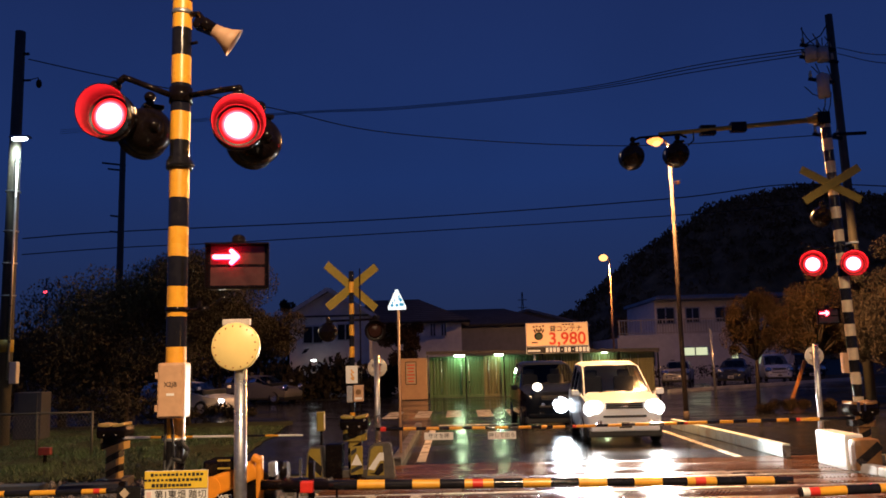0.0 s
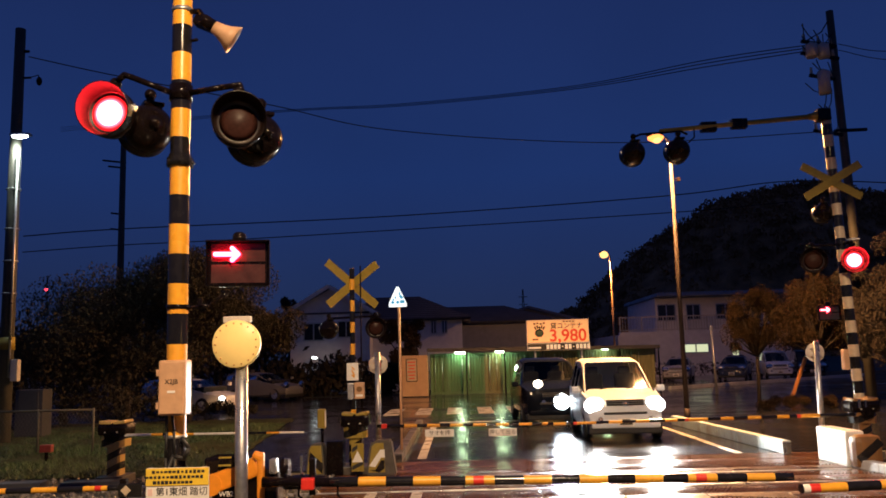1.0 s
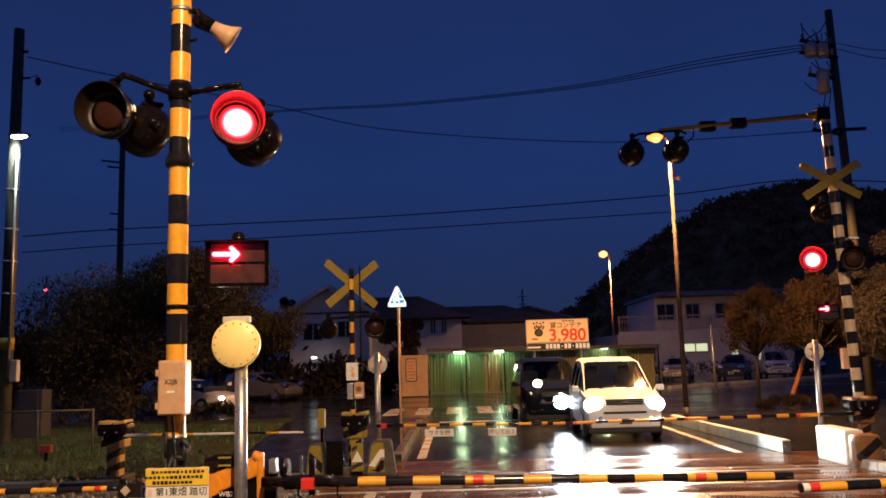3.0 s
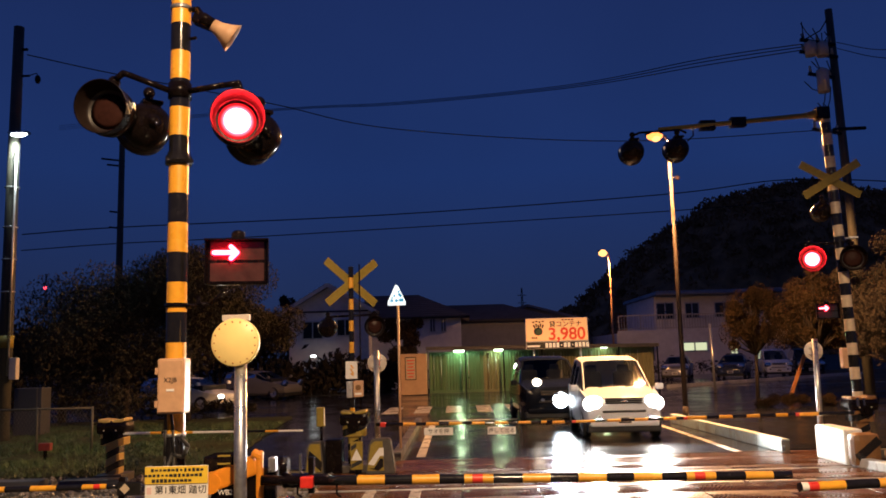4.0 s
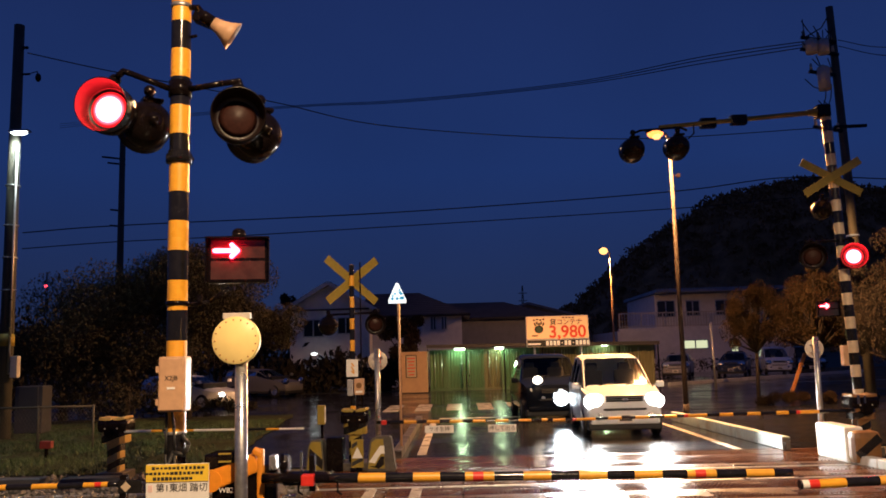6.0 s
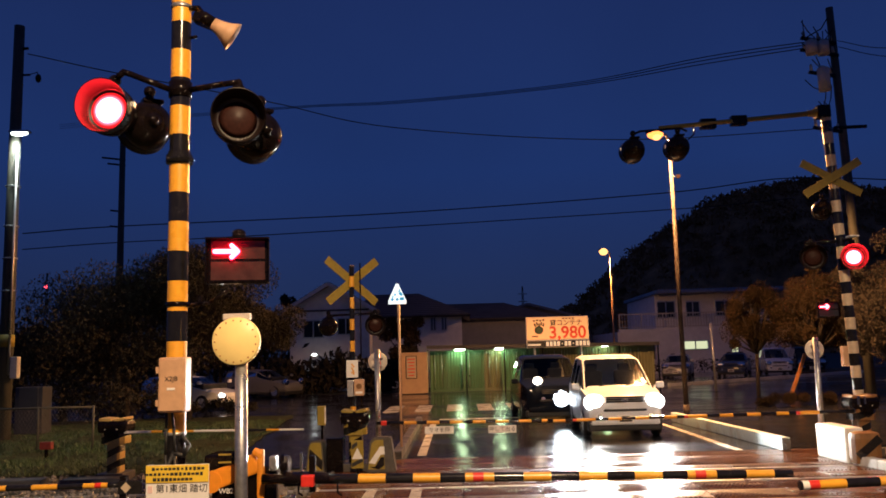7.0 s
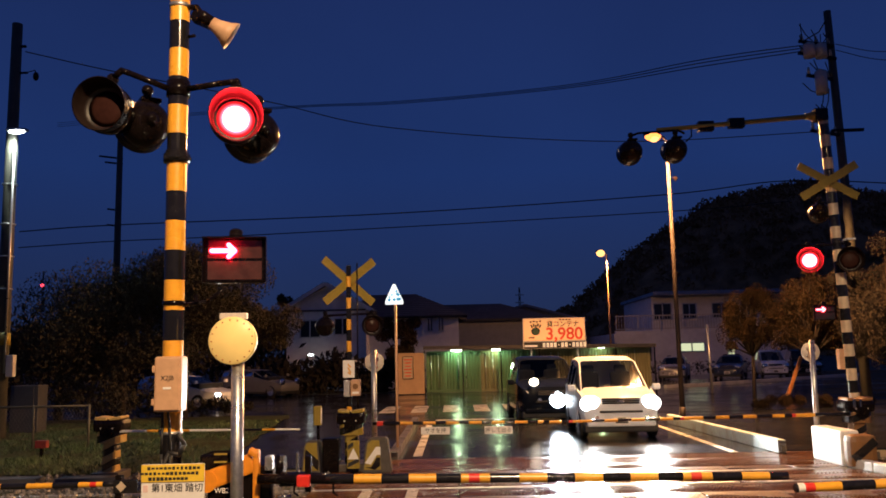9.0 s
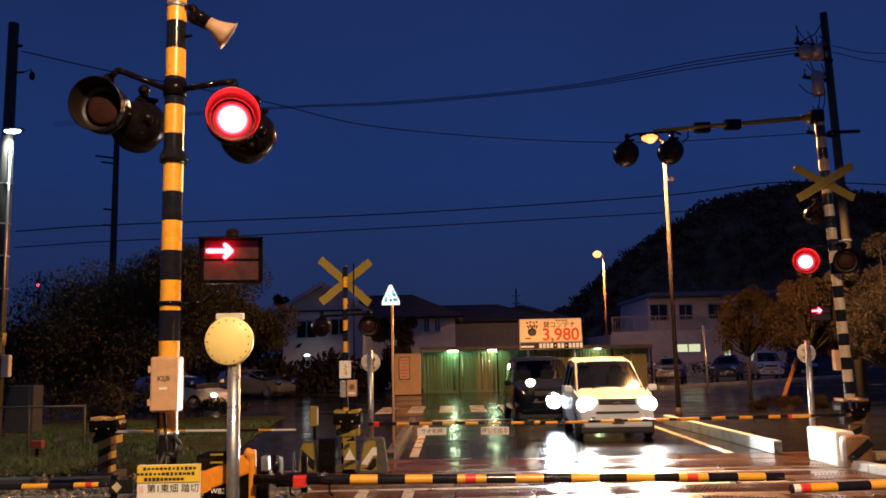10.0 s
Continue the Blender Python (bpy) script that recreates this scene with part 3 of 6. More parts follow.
part("junction_box", b, M_STEEL, far)
b = bmn()
bx(b, (0.11, -0.05, 1.28), (0.16, 0.10, 0.26), bevel=0.012)
bbox = part("button_box", b, M_BEIGE, far, "grey box with a red disc")
b = bmn()
cy(b, (0.11, -0.112, 1.30), (0.11, -0.098, 1.30), 0.045, None, 16)
part("button", b, M_RUST, bbox)
b = bmn()
bx(b, (0.11, -0.102, 1.20), (0.11, 0.004, 0.035))
part("notice", b, M_SIGNW, bbox)
b = bmn()
tube(b, [(0.13, 0.08, 0.5), (0.13, 0.08, 3.3)], 0.012)
part("conduit", b, M_DARK, far)

# far post with the overhanging arm
over = thing("warning_signal", pose(6.56, 14.0, 0), "crossing signal post with overhanging lamp arm", "signal", "crossing signals")
b = bmn()
lean = Matrix.Rotation(radians(-1.5), 4, "Y")
striped_pole(b, 0, 0, -0.05, 5.9, 0.083, 0.202, 2.807, 20)
part("pole", b, [M_CREAM, M_BLK], over, "black and white banded pole", Matrix.Translation((0.145, 0, 0)) @ lean)
crossbuck(over, pose(-0.05, -0.11, 4.60, 0, 0, 0), ang=30)
b = bmn()
cy(b, (-0.05, 0, 5.80), (-2.95, -0.1, 5.58), 0.045, 0.038)
cy(b, (-0.05, 0, 5.80), (-0.32, -0.01, 5.78), 0.10, 0.05, mi=0)
for u in (0.515, 0.70):
    x_, z_ = -0.05 - 2.9 * u, 5.80 - 0.22 * u
    bx(b, (x_, -0.03, z_), (0.27, 0.14, 0.17), bevel=0.01, mi=1)
bx(b, (-0.06, 0, 5.80), (0.22, 0.22, 0.22), bevel=0.02, mi=1)
part("arm", b, [M_YEL2, M_DARK], over, "yellow overhanging arm")
b = bmn()
tube(b, [(-3.45, -0.2, 5.45), (-3.30, -0.16, 5.52), (-2.6, -0.14, 5.56), (-2.50, -0.16, 5.50)], 0.02)
tube(b, [(-2.35, -0.1, 5.62), (-2.36, -0.12, 5.45), (-2.46, -0.12, 5.36)], 0.012)
part("lamp_bar", b, M_DARK, over)
lamp_unit(over, pose(-3.45, -0.18, 5.18, 0, 0, 180), False)
lamp_unit(over, pose(-2.68, -0.18, 5.20, 0, 0, 180), False)
b = bmn()
tube(b, [(-0.62, -0.15, 3.48), (-0.3, -0.05, 3.50), (0.05, -0.05, 3.50), (0.14, -0.2, 3.52)], 0.02)
part("lamp_arm", b, M_DARK, over)
LENSES["far_a"] = lamp_unit(over, pose(-0.55, -0.25, 3.21, 0, 0, -20))
LENSES["far_b"] = lamp_unit(over, pose(0.13, -0.25, 3.20, 0, 0, -20))
lamp_unit(over, pose(-0.13, 0.16, 4.09, 0, 0, 165) @ Matrix.Scale(0.82, 4), False)
b = bmn()
bx(b, (0.16, -0.22, 3.56), (0.16, 0.16, 0.03), bevel=0.01)
part("visor_top", b, M_WCONC, over)
arrow_sign(over, pose(-0.30, -0.1, 2.34, 0, 0, -18), 0.64, M_WINDOW)
b = bmn()
bx(b, (-0.10, -0.1, 1.55), (0.09, 0.12, 0.34), bevel=0.015)
part("junction_box", b, M_BEIGE, over)


# ---- street lamps and poles ----
def sodium_lamp(m, h=7.3, reach=0.3, paint=M_BROWN, core=1.0):
    st = thing("street_lamp", m, "tall steel street lamp with lit orange sodium head", "street lamp", "sodium street lamps")
    b = bmn()
    cy(b, (0, 0, 0), (0, 0, h), 0.066, 0.04, 14)
    cy(b, (0, 0, 0), (0, 0, 0.35), 0.085, 0.075, 14)
    part("pole", b, paint, st)
    b = bmn()
    tube(b, [(0, 0, h - 0.05), (-0.08, 0, h + 0.1), (-reach, 0, h + 0.16)], 0.035)
    lathe_b = bmn()
    part("arm", b, M_STEEL, st)
    bx(lathe_b, (-reach - 0.08, 0, h + 0.19), (0.42, 0.2, 0.09), bevel=0.035)
    part("head", lathe_b, M_DARK, st)
    # Wide orange bowl and bright core: the lamp's halo put into glowing shapes.
    b = bmn()
    ball(b, (-reach - 0.05, 0, h + 0.115), 0.18, 14, (1.2, 0.8, 0.65))
    bowl = part("lamp_bowl", b, G_SODIUM, st, "lit orange sodium bowl")
    b = bmn()
    ball(b, (-reach - 0.03, -0.03, h + 0.06), 0.115 * core, 12, (1.1, 1.0, 0.9))
    part("lamp_core", b, G_CORE, bowl, "glaring lamp core")
    return st


s1 = sodium_lamp(pose(5.69, 21.0, 0), 7.25)
b = bmn()
tube(b, [(0.02, 0, 6.2), (0.14, -0.03, 6.25)], 0.015)
bx(b, (0.17, -0.03, 6.22), (0.08, 0.08, 0.10), bevel=0.01)
part("sensor", b, M_DARK, s1)
sodium_lamp(pose(8.50, 45.0, 0), 7.15, paint=M_BEIGE, core=1.9)
sodium_lamp(pose(1.9, -2.4, 0), 8.95)


def utility_pole(m, h, r, label, bands=True):
    u = thing("utility_pole", m, label, "utility pole", "utility poles")
    b = bmn()
    cy(b, (0, 0, 0), (0, 0, h), r, r * 0.72, 18)
    part("pole", b, M_POLE, u)
    return u


up = utility_pole(pose(-10.98, 19.7, 0), 10.4, 0.17, "concrete utility pole carrying a white street lamp")
b = bmn()
tube(b, [(0.15, -0.14, 7.2), (0.15, -0.14, 1.6)], 0.03)
for z in (2.4, 3.6, 4.4, 5.2, 6.2):
    cy(b, (0, 0, z), (0, 0, z + 0.03), 0.175, None, 18)
part("conduit", b, M_STEEL, up)
b = bmn()
tube(b, [(0, -0.12, 7.48), (0.16, -0.2, 7.55)], 0.025)
bx(b, (0.25, -0.24, 7.545), (0.5, 0.2, 0.06), bevel=0.025)
part("lamp_head", b, M_STEEL, up)
b = bmn()
ball(b, (0.24, -0.25, 7.50), 0.12, 14, (1.7, 0.8, 0.45))
part("lamp_bowl", b, G_WHITE, up, "lit white lamp")
b = bmn()
tube(b, [(0.1, 0, 9.8), (0.22, 0, 9.8)], 0.04)
tube(b, [(0.1, 0, 9.1), (0.30, 0, 9.1)], 0.03)
tube(b, [(0.26, 0, 9.1), (0.5, 0, 9.16), (0.53, 0, 9.05)], 0.012)
ball(b, (0.53, 0, 9.0), 0.09, squash=(0.8, 0.8, 1.3))
part("bracket", b, M_DARK, up)
b = bmn()
bx(b, (0.30, -0.12, 1.75), (0.18, 0.16, 0.52), bevel=0.02)
part("meter_box", b, M_GREY, up)
b = bmn()
cy(b, (0, 0, 2.25), (0, 0, 2.55), 0.176, None, 18)
part("band", b, M_YEL2, up, "yellow and black marker band")

lp_ = utility_pole(pose(-16.75, 40, 0), 13.2, 0.19, "dark utility pole behind trees")
b = bmn()
for z, dx in ((12.1, -0.9), (11.8, -0.6), (9.4, -0.4), (8.6, -0.4)):
    b = bmn()
    bx(b, (dx / 2, 0, z), (abs(dx) + 0.3, 0.08, 0.08), Matrix.Rotation(radians(8), 4, "Y"))
    part("crossarm", b, M_DARK, lp_)

rp = utility_pole(pose(12.32, 25, 0, 0, -0.9, 0), 12.4, 0.155, "concrete utility pole with transformers and crossarms")
b = bmn()
for z, l_ in ((11.3, 1.1), (10.9, 1.2), (10.2, 0.8), (8.4, 0.9)):
    b = bmn()
    bx(b, (-0.5, -0.1, z), (l_, 0.09, 0.09), Matrix.Rotation(radians(12), 4, "Y"))
    part("crossarm", b, M_DARK, rp)
    b = bmn()
    for k in (-0.4, 0.0, 0.35):
        cy(b, (-0.5 + k * l_, -0.1, z + 0.05 - k * 0.2), (-0.5 + k * l_, -0.1, z + 0.25 - k * 0.2), 0.05, 0.035, 8)
    tagged(part("insulators", b, M_GREY, rp), kind="stuff")
b = bmn()
bx(b, (0.2, -0.1, 8.45), (1.0, 0.09, 0.09))
part("crossarm", b, M_DARK, rp)
random.seed(77)
for i in range(16):
    b = bmn()
    x0, z0 = random.uniform(-1.15, -0.1), random.uniform(9.6, 11.7)
    x1, z1 = random.uniform(-1.0, 0.0), z0 + random.uniform(-0.6, 0.6)
    sag = random.uniform(0.1, 0.4)
    tube(b, [(x0, -0.15, z0), ((2 * x0 + x1) / 3, -0.2, (2 * z0 + z1) / 3 - sag * 0.8), ((x0 + 2 * x1) / 3, -0.2, (z0 + 2 * z1) / 3 - sag), (x1, -0.12, z1)], 0.016, 6)
    part("jumper_wire", b, M_CABLE, rp)
b = bmn()
tube(b, [(0, 0, 12.2), (-0.35, -0.05, 11.7), (-1.0, -0.1, 11.35)], 0.02, 6)
part("stay_wire", b, M_CABLE, rp)
for x_, z_, h_, r_ in ((-0.78, 11.25, 0.42, 0.18), (-0.42, 11.22, 0.42, 0.18), (-0.50, 10.35, 0.72, 0.18)):
    b = bmn()
    cy(b, (x_, -0.2, z_ - h_), (x_, -0.2, z_), r_, None, 16)
    cy(b, (x_, -0.2, z_), (x_, -0.2, z_ + 0.08), r_ * 0.7, 0.05, 12)
    part("transformer", b, M_GREY, rp)


# ---- vehicles ----
# Default lamp_size is larger than a lens: headlight glare put into its shape.
def car(name, m, paint, st, label, group, head=None, glass_from=3, side=(3, 7), grille=True, w=0.8, wheel_r=0.29, wheels=(0.62, 2.95), lamp_pos=(0.60, 0.72), lamp_size=(0.215, 0.165), one_lit=None, low_glow=None):
    """A car with its nose at the origin, facing -y. st: stations (y, bottom, top, half width, half width of the roof)."""
    c = thing(name, m, label, "car", group)
    bm = bmn()
    rings = []
    for y, zb, zt, hw, hr in st:
        belt = min(zt - 0.05, 0.98)
        mid_ = zb + (belt - zb) * 0.5
        half = [(0, zb), (hw * 0.86, zb), (hw * 0.98, zb + 0.10), (hw, mid_), (hw * 0.975, belt), (hr + (hw - hr) * 0.12, zt - 0.06), (hr * 0.88, zt - 0.008), (0, zt)]
        pts = half + [(-x, z) for x, z in half[-2:0:-1]]
        rings.append([bm.verts.new((x, y, z)) for x, z in pts])
    n = len(rings[0])
    quads = {}
    for i, (a, b_) in enumerate(zip(rings, rings[1:])):
        for k in range(n):
            f = bm.faces.new((a[k], a[(k + 1) % n], b_[(k + 1) % n], b_[k]))
            f.smooth = True
            quads[i, k] = f
    bm.faces.new(rings[0]), bm.faces.new(rings[-1])
    front = [quads[glass_from, k] for k in (5, 6, 7, 8)]
    sides = [quads[i, k] for i in range(*side) for k in (4, 9)]
    rear = []
    bmesh.ops.recalc_face_normals(bm, faces=bm.faces)
    out = bmesh.ops.inset_region(bm, faces=front, thickness=0.05, depth=0)
    bmesh.ops.inset_individual(bm, faces=sides, thickness=0.05, depth=0)
    panes = front + sides
    gl = bmn()
    for f in front:
        gl.faces.new([gl.verts.new(v.co) for v in f.verts])
    bmesh.ops.remove_doubles(gl, verts=gl.verts, dist=0.001)
    side_panes = []
    for f in sides:
        one = bmn()
        one.faces.new([one.verts.new(v.co) for v in f.verts])
        side_panes.append(one)
    bmesh.ops.delete(bm, geom=panes, context="FACES_ONLY")
    bm.edges.ensure_lookup_table()
    body = part("body", bm, paint, c)
    body.data.set_sharp_from_angle(angle=radians(32))
    part("windscreen", gl, M_GLASS, body, "clear windscreen")
    for one in side_panes:
        part("side_window", one, M_GLASS, body, "tinted side glass")
    L = st[-1][0]
    # interior
    b = bmn()
    bx(b, (0, (st[glass_from][0] + L) / 2 + 0.2, 0.62), (w * 1.7, L - st[glass_from][0] - 0.3, 0.08))
    bx(b, (0, st[glass_from][0] + 0.28, 0.86), (w * 1.75, 0.4, 0.22), bevel=0.05)
    part("dashboard", b, M_TRIM, body)
    for sx in (-0.36, 0.36):
        b = bmn()
        bx(b, (sx, st[glass_from][0] + 1.15, 0.75), (0.48, 0.5, 0.2), bevel=0.06)
        bx(b, (sx, st[glass_from][0] + 1.42, 1.02), (0.46, 0.16, 0.6), Matrix.Rotation(radians(-12), 4, "X"), 0.06)
        bx(b, (sx, st[glass_from][0] + 1.50, 1.38), (0.26, 0.10, 0.18), bevel=0.04)
        part("seat", b, M_SEAT, body)
    for k, wy in enumerate(wheels):
        for sg in (-1, 1):
            b = bmn()
            lathe(b, [(wheel_r * 0.62, -0.08), (wheel_r * 0.9, -0.085), (wheel_r, -0.06), (wheel_r, 0.06), (wheel_r * 0.9, 0.085), (wheel_r * 0.62, 0.08)], 24)
            wh = part("wheel", b, M_RUBBER, c, "", Matrix.Translation((sg * (w - 0.09), wy, wheel_r)) @ Matrix.Rotation(radians(90), 4, "Z"))
            b = bmn()
            cy(b, (0, -0.06, 0), (0, 0.06, 0), wheel_r * 0.63, None, 20)
            for q in range(5):
                t = q * 2 * math.pi / 5
                bx(b, (wheel_r * 0.33 * math.cos(t), -sg * 0.065, wheel_r * 0.33 * math.sin(t)), (wheel_r * 0.5, 0.02, 0.05), Matrix.Rotation(-t, 4, "Y"), 0.008)
            part("rim", b, M_STEEL, wh)
    for i, sg in enumerate((-1, 1)):
        lx, lz = lamp_pos
        b = bmn()
        ball(b, (sg * lx, 0.07, lz), 1.0, 16, (lamp_size[0], 0.09, lamp_size[1]))
        lit = head if (head and one_lit in (None, i)) else M_CHROME
        hl = part("headlight", b, lit, c, "lit headlight" if lit is not M_CHROME else "")
        b = bmn()
        bx(b, (sg * (w + 0.09), st[glass_from][0] + 0.12, 1.02), (0.17, 0.10, 0.13), bevel=0.035)
        bx(b, (sg * (w + 0.0), st[glass_from][0] + 0.12, 1.0), (0.08, 0.04, 0.04))
        part("mirror", b, paint, c)
    if grille:
        b = bmn()
        for z in (0.815, 0.775, 0.735):
            bx(b, (0, 0.01 + (0.8 - z) * -0.3, z), (0.74, 0.05, 0.027), bevel=0.006)
        g = part("grille", b, M_TRIM, c)
        b = bmn()
        bx(b, (0, -0.03, 0.765), (0.14, 0.03, 0.025), bevel=0.008)
        bx(b, (0, -0.03, 0.765), (0.06, 0.032, 0.045), bevel=0.008)
        part("badge", b, M_CHROME, g)
        b = bmn()
        bx(b, (0, -0.005, 0.565), (0.86, 0.05, 0.045), bevel=0.012)
        part("air_intake", b, M_TRIM, c)
        b = bmn()
        bx(b, (0, 0.03, 0.335), (w * 1.72, 0.10, 0.13), bevel=0.04)
        part("bumper", b, paint, c)
        if not low_glow:
            b = bmn()
            bx(b, (0, -0.035, 0.385), (0.33, 0.012, 0.165), bevel=0.003)
            pl = part("number_plate", b, M_SIGNW, c)
            b = bmn()
            bx(b, (0, -0.043, 0.365), (0.25, 0.004, 0.06))
            bx(b, (0, -0.043, 0.435), (0.16, 0.004, 0.025))
            part("plate_bar", b, M_INK, pl)
        # One disc can be a blue-white headlight, widened to take in its glare.
        for sg in (-1, 1):
            b = bmn()
            cy(b, ((sg * 0.5 if not low_glow else 0.11 if sg > 0 else -0.34), 0.06, 0.6 if low_glow else 0.45), ((sg * 0.5 if not low_glow else 0.11 if sg > 0 else -0.34), -0.015 if low_glow else -0.03, 0.6 if low_glow else 0.45), 0.20 if low_glow and sg > 0 else 0.05, None, 16)
            part("fog_lamp", b, low_glow if low_glow and sg > 0 else M_CHROME, c, "lit blue-white lamp" if low_glow and sg > 0 else "")
    # Dark box under the nose stands in for the shaded gap there.
    b = bmn()
    bx(b, (0, 0.20, 0.23), (w * 1.84, 0.34, 0.16), bevel=0.03)
    part("skirt", b, M_TRIM, c, "dark band for the shade under the nose")
    b = bmn()
    for sx in (-0.3, 0.25):
        tube(b, [(sx - 0.1, st[glass_from][0] - 0.02, st[glass_from][2] + 0.01), (sx + 0.28, st[glass_from][0] + 0.05, st[glass_from][2] + 0.06)], 0.008, 6)
    part("wiper", b, M_TRIM, c)
    return c


VAN = [(0.0, 0.33, 0.68, 0.64, 0.5), (0.05, 0.28, 0.84, 0.72, 0.56), (0.25, 0.28, 0.93, 0.78, 0.62), (0.70, 0.19, 1.01, 0.80, 0.70), (1.69, 0.19, 1.60, 0.80, 0.60), (2.3, 0.19, 1.67, 0.80, 0.60), (3.1, 0.19, 1.66, 0.79, 0.59), (3.5, 0.22, 1.60, 0.77, 0.57), (3.62, 0.3, 1.0, 0.72, 0.6)]
car("minivan", pose(3.30, 16.72, 0, 0, 0, -2), M_WHITECAR, VAN, "white compact van with headlights on, waiting", "waiting cars", G_HEAD)
SUV = [(0.0, 0.30, 0.74, 0.66, 0.52), (0.05, 0.24, 0.92, 0.76, 0.6), (0.3, 0.22, 1.0, 0.82, 0.66), (1.0, 0.22, 1.08, 0.84, 0.74), (1.7, 0.22, 1.62, 0.84, 0.62), (2.5, 0.22, 1.70, 0.84, 0.62), (3.3, 0.22, 1.68, 0.83, 0.61), (3.9, 0.25, 1.55, 0.80, 0.58), (4.05, 0.35, 1.0, 0.75, 0.6)]
car("estate_car", pose(2.42, 20.8, 0, 0, 0, 2), M_DARKCAR, SUV, "dark car with headlights on behind the van", "waiting cars", G_WARMHEAD, w=0.84, wheels=(0.75, 3.2), lamp_pos=(0.46, 1.05), lamp_size=(0.12, 0.10), one_lit=0, low_glow=G_XENON)


# ---- cables ----
def cable_run(pts, r, label):
    b = bmn()
    ps = [Vector(p) for p in pts]
    ext = [ps[0] * 2 - ps[1]] + ps + [ps[-1] * 2 - ps[-2]]
    out = []
    for i in range(1, len(ext) - 2):
        p0, p1, p2, p3 = ext[i - 1:i + 3]
        for j in range(8):
            u = j / 8
            out.append(0.5 * ((2 * p1) + (p2 - p0) * u + (2 * p0 - 5 * p1 + 4 * p2 - p3) * u * u + (3 * p1 - p0 - 3 * p2 + p3) * u ** 3))
    out.append(ps[-1])
    rings = []
    for i, q in enumerate(out):
        d = (out[min(i + 1, len(out) - 1)] - out[max(i - 1, 0)]).to_track_quat("Z", "Y").to_matrix()
        rings.append([b.verts.new(q + d @ Vector((r * math.cos(k * math.pi / 3), r * math.sin(k * math.pi / 3), 0))) for k in range(6)])
    for a, c in zip(rings, rings[1:]):
        for k in range(6):
            b.faces.new((a[k], a[(k + 1) % 6], c[(k + 1) % 6], c[k]))
    return tagged(link("overhead_cable", b, M_CABLE), label, "cable", "overhead cables")


cable_run([(-10.75, 19.7, 9.66), (-8.81, 20.5, 9.37), (-5.05, 22, 8.92), (-1.65, 23, 8.36), (5.19, 24.5, 8.18), (12.2, 25, 8.48)], 0.014, "thin black cable sagging between two poles")
for dz, dy in ((0, 0), (-0.07, 0.2), (0.07, -0.15)):
    cable_run([(-40, 80, 26 + dz * 3), (-12.6, 55, 19.2 + dz), (-3.2, 45, 16.17 + dz), (5.06, 35, 13.48 + dz), (9.09, 28 + dy, 11.9 + dz), (12.16, 25 + dy * 0.3, 11.3 + dz)], 0.017, "bundle of black power lines rising to pole")
cable_run([(-21.7, 40, 8.41), (-16.7, 40, 8.63), (-3.1, 42, 9.22), (11.09, 42, 9.85), (17.59, 42, 10.43), (24, 40, 9.6)], 0.03, "thick black cable across the sky")
cable_run([(-21.7, 40, 7.6), (-16.8, 40, 7.81), (-9.4, 41, 8.12), (11.04, 42, 8.95), (17.6, 42, 9.35)], 0.026, "thick black cable across the sky")
cable_run([(12.3, 25, 11.3), (12.1, 22, 9.9), (12.0, 18, 8.6)], 0.012, "thin black cable leaving the pole")
cable_run([(12.3, 25, 11.1), (12.1, 22, 9.66), (12.0, 18, 8.2)], 0.012, "thin black cable leaving the pole")


# ---- barriers ----
def striped_column(b, w, d, z0, z1, pitch, bevel, slope):
    """A box column with slanted bands of two paints (0 and 1) wrapped round it."""
    hx, hy = w / 2, d / 2
    outline = [(hx - bevel, -hy), (hx, bevel - hy), (hx, hy - bevel), (hx - bevel, hy), (bevel - hx, hy), (-hx, hy - bevel), (-hx, bevel - hy), (bevel - hx, -hy)]
    count = int((z1 - z0 + slope * w) / pitch) + 2
    rings = [[b.verts.new((x, y, min(z1, max(z0, z0 - slope * hx + k * pitch + slope * x)))) for x, y in outline] for k in range(count + 1)]
    for k, (lo, hi) in enumerate(zip(rings, rings[1:])):
        for i in range(8):
            j = (i + 1) % 8
            f = b.faces.new((lo[i], lo[j], hi[j], hi[i]))
            f.material_index = k % 2
    b.faces.new(rings[0]), b.faces.new(rings[-1])
    bmesh.ops.remove_doubles(b, verts=b.verts, dist=0.0005)


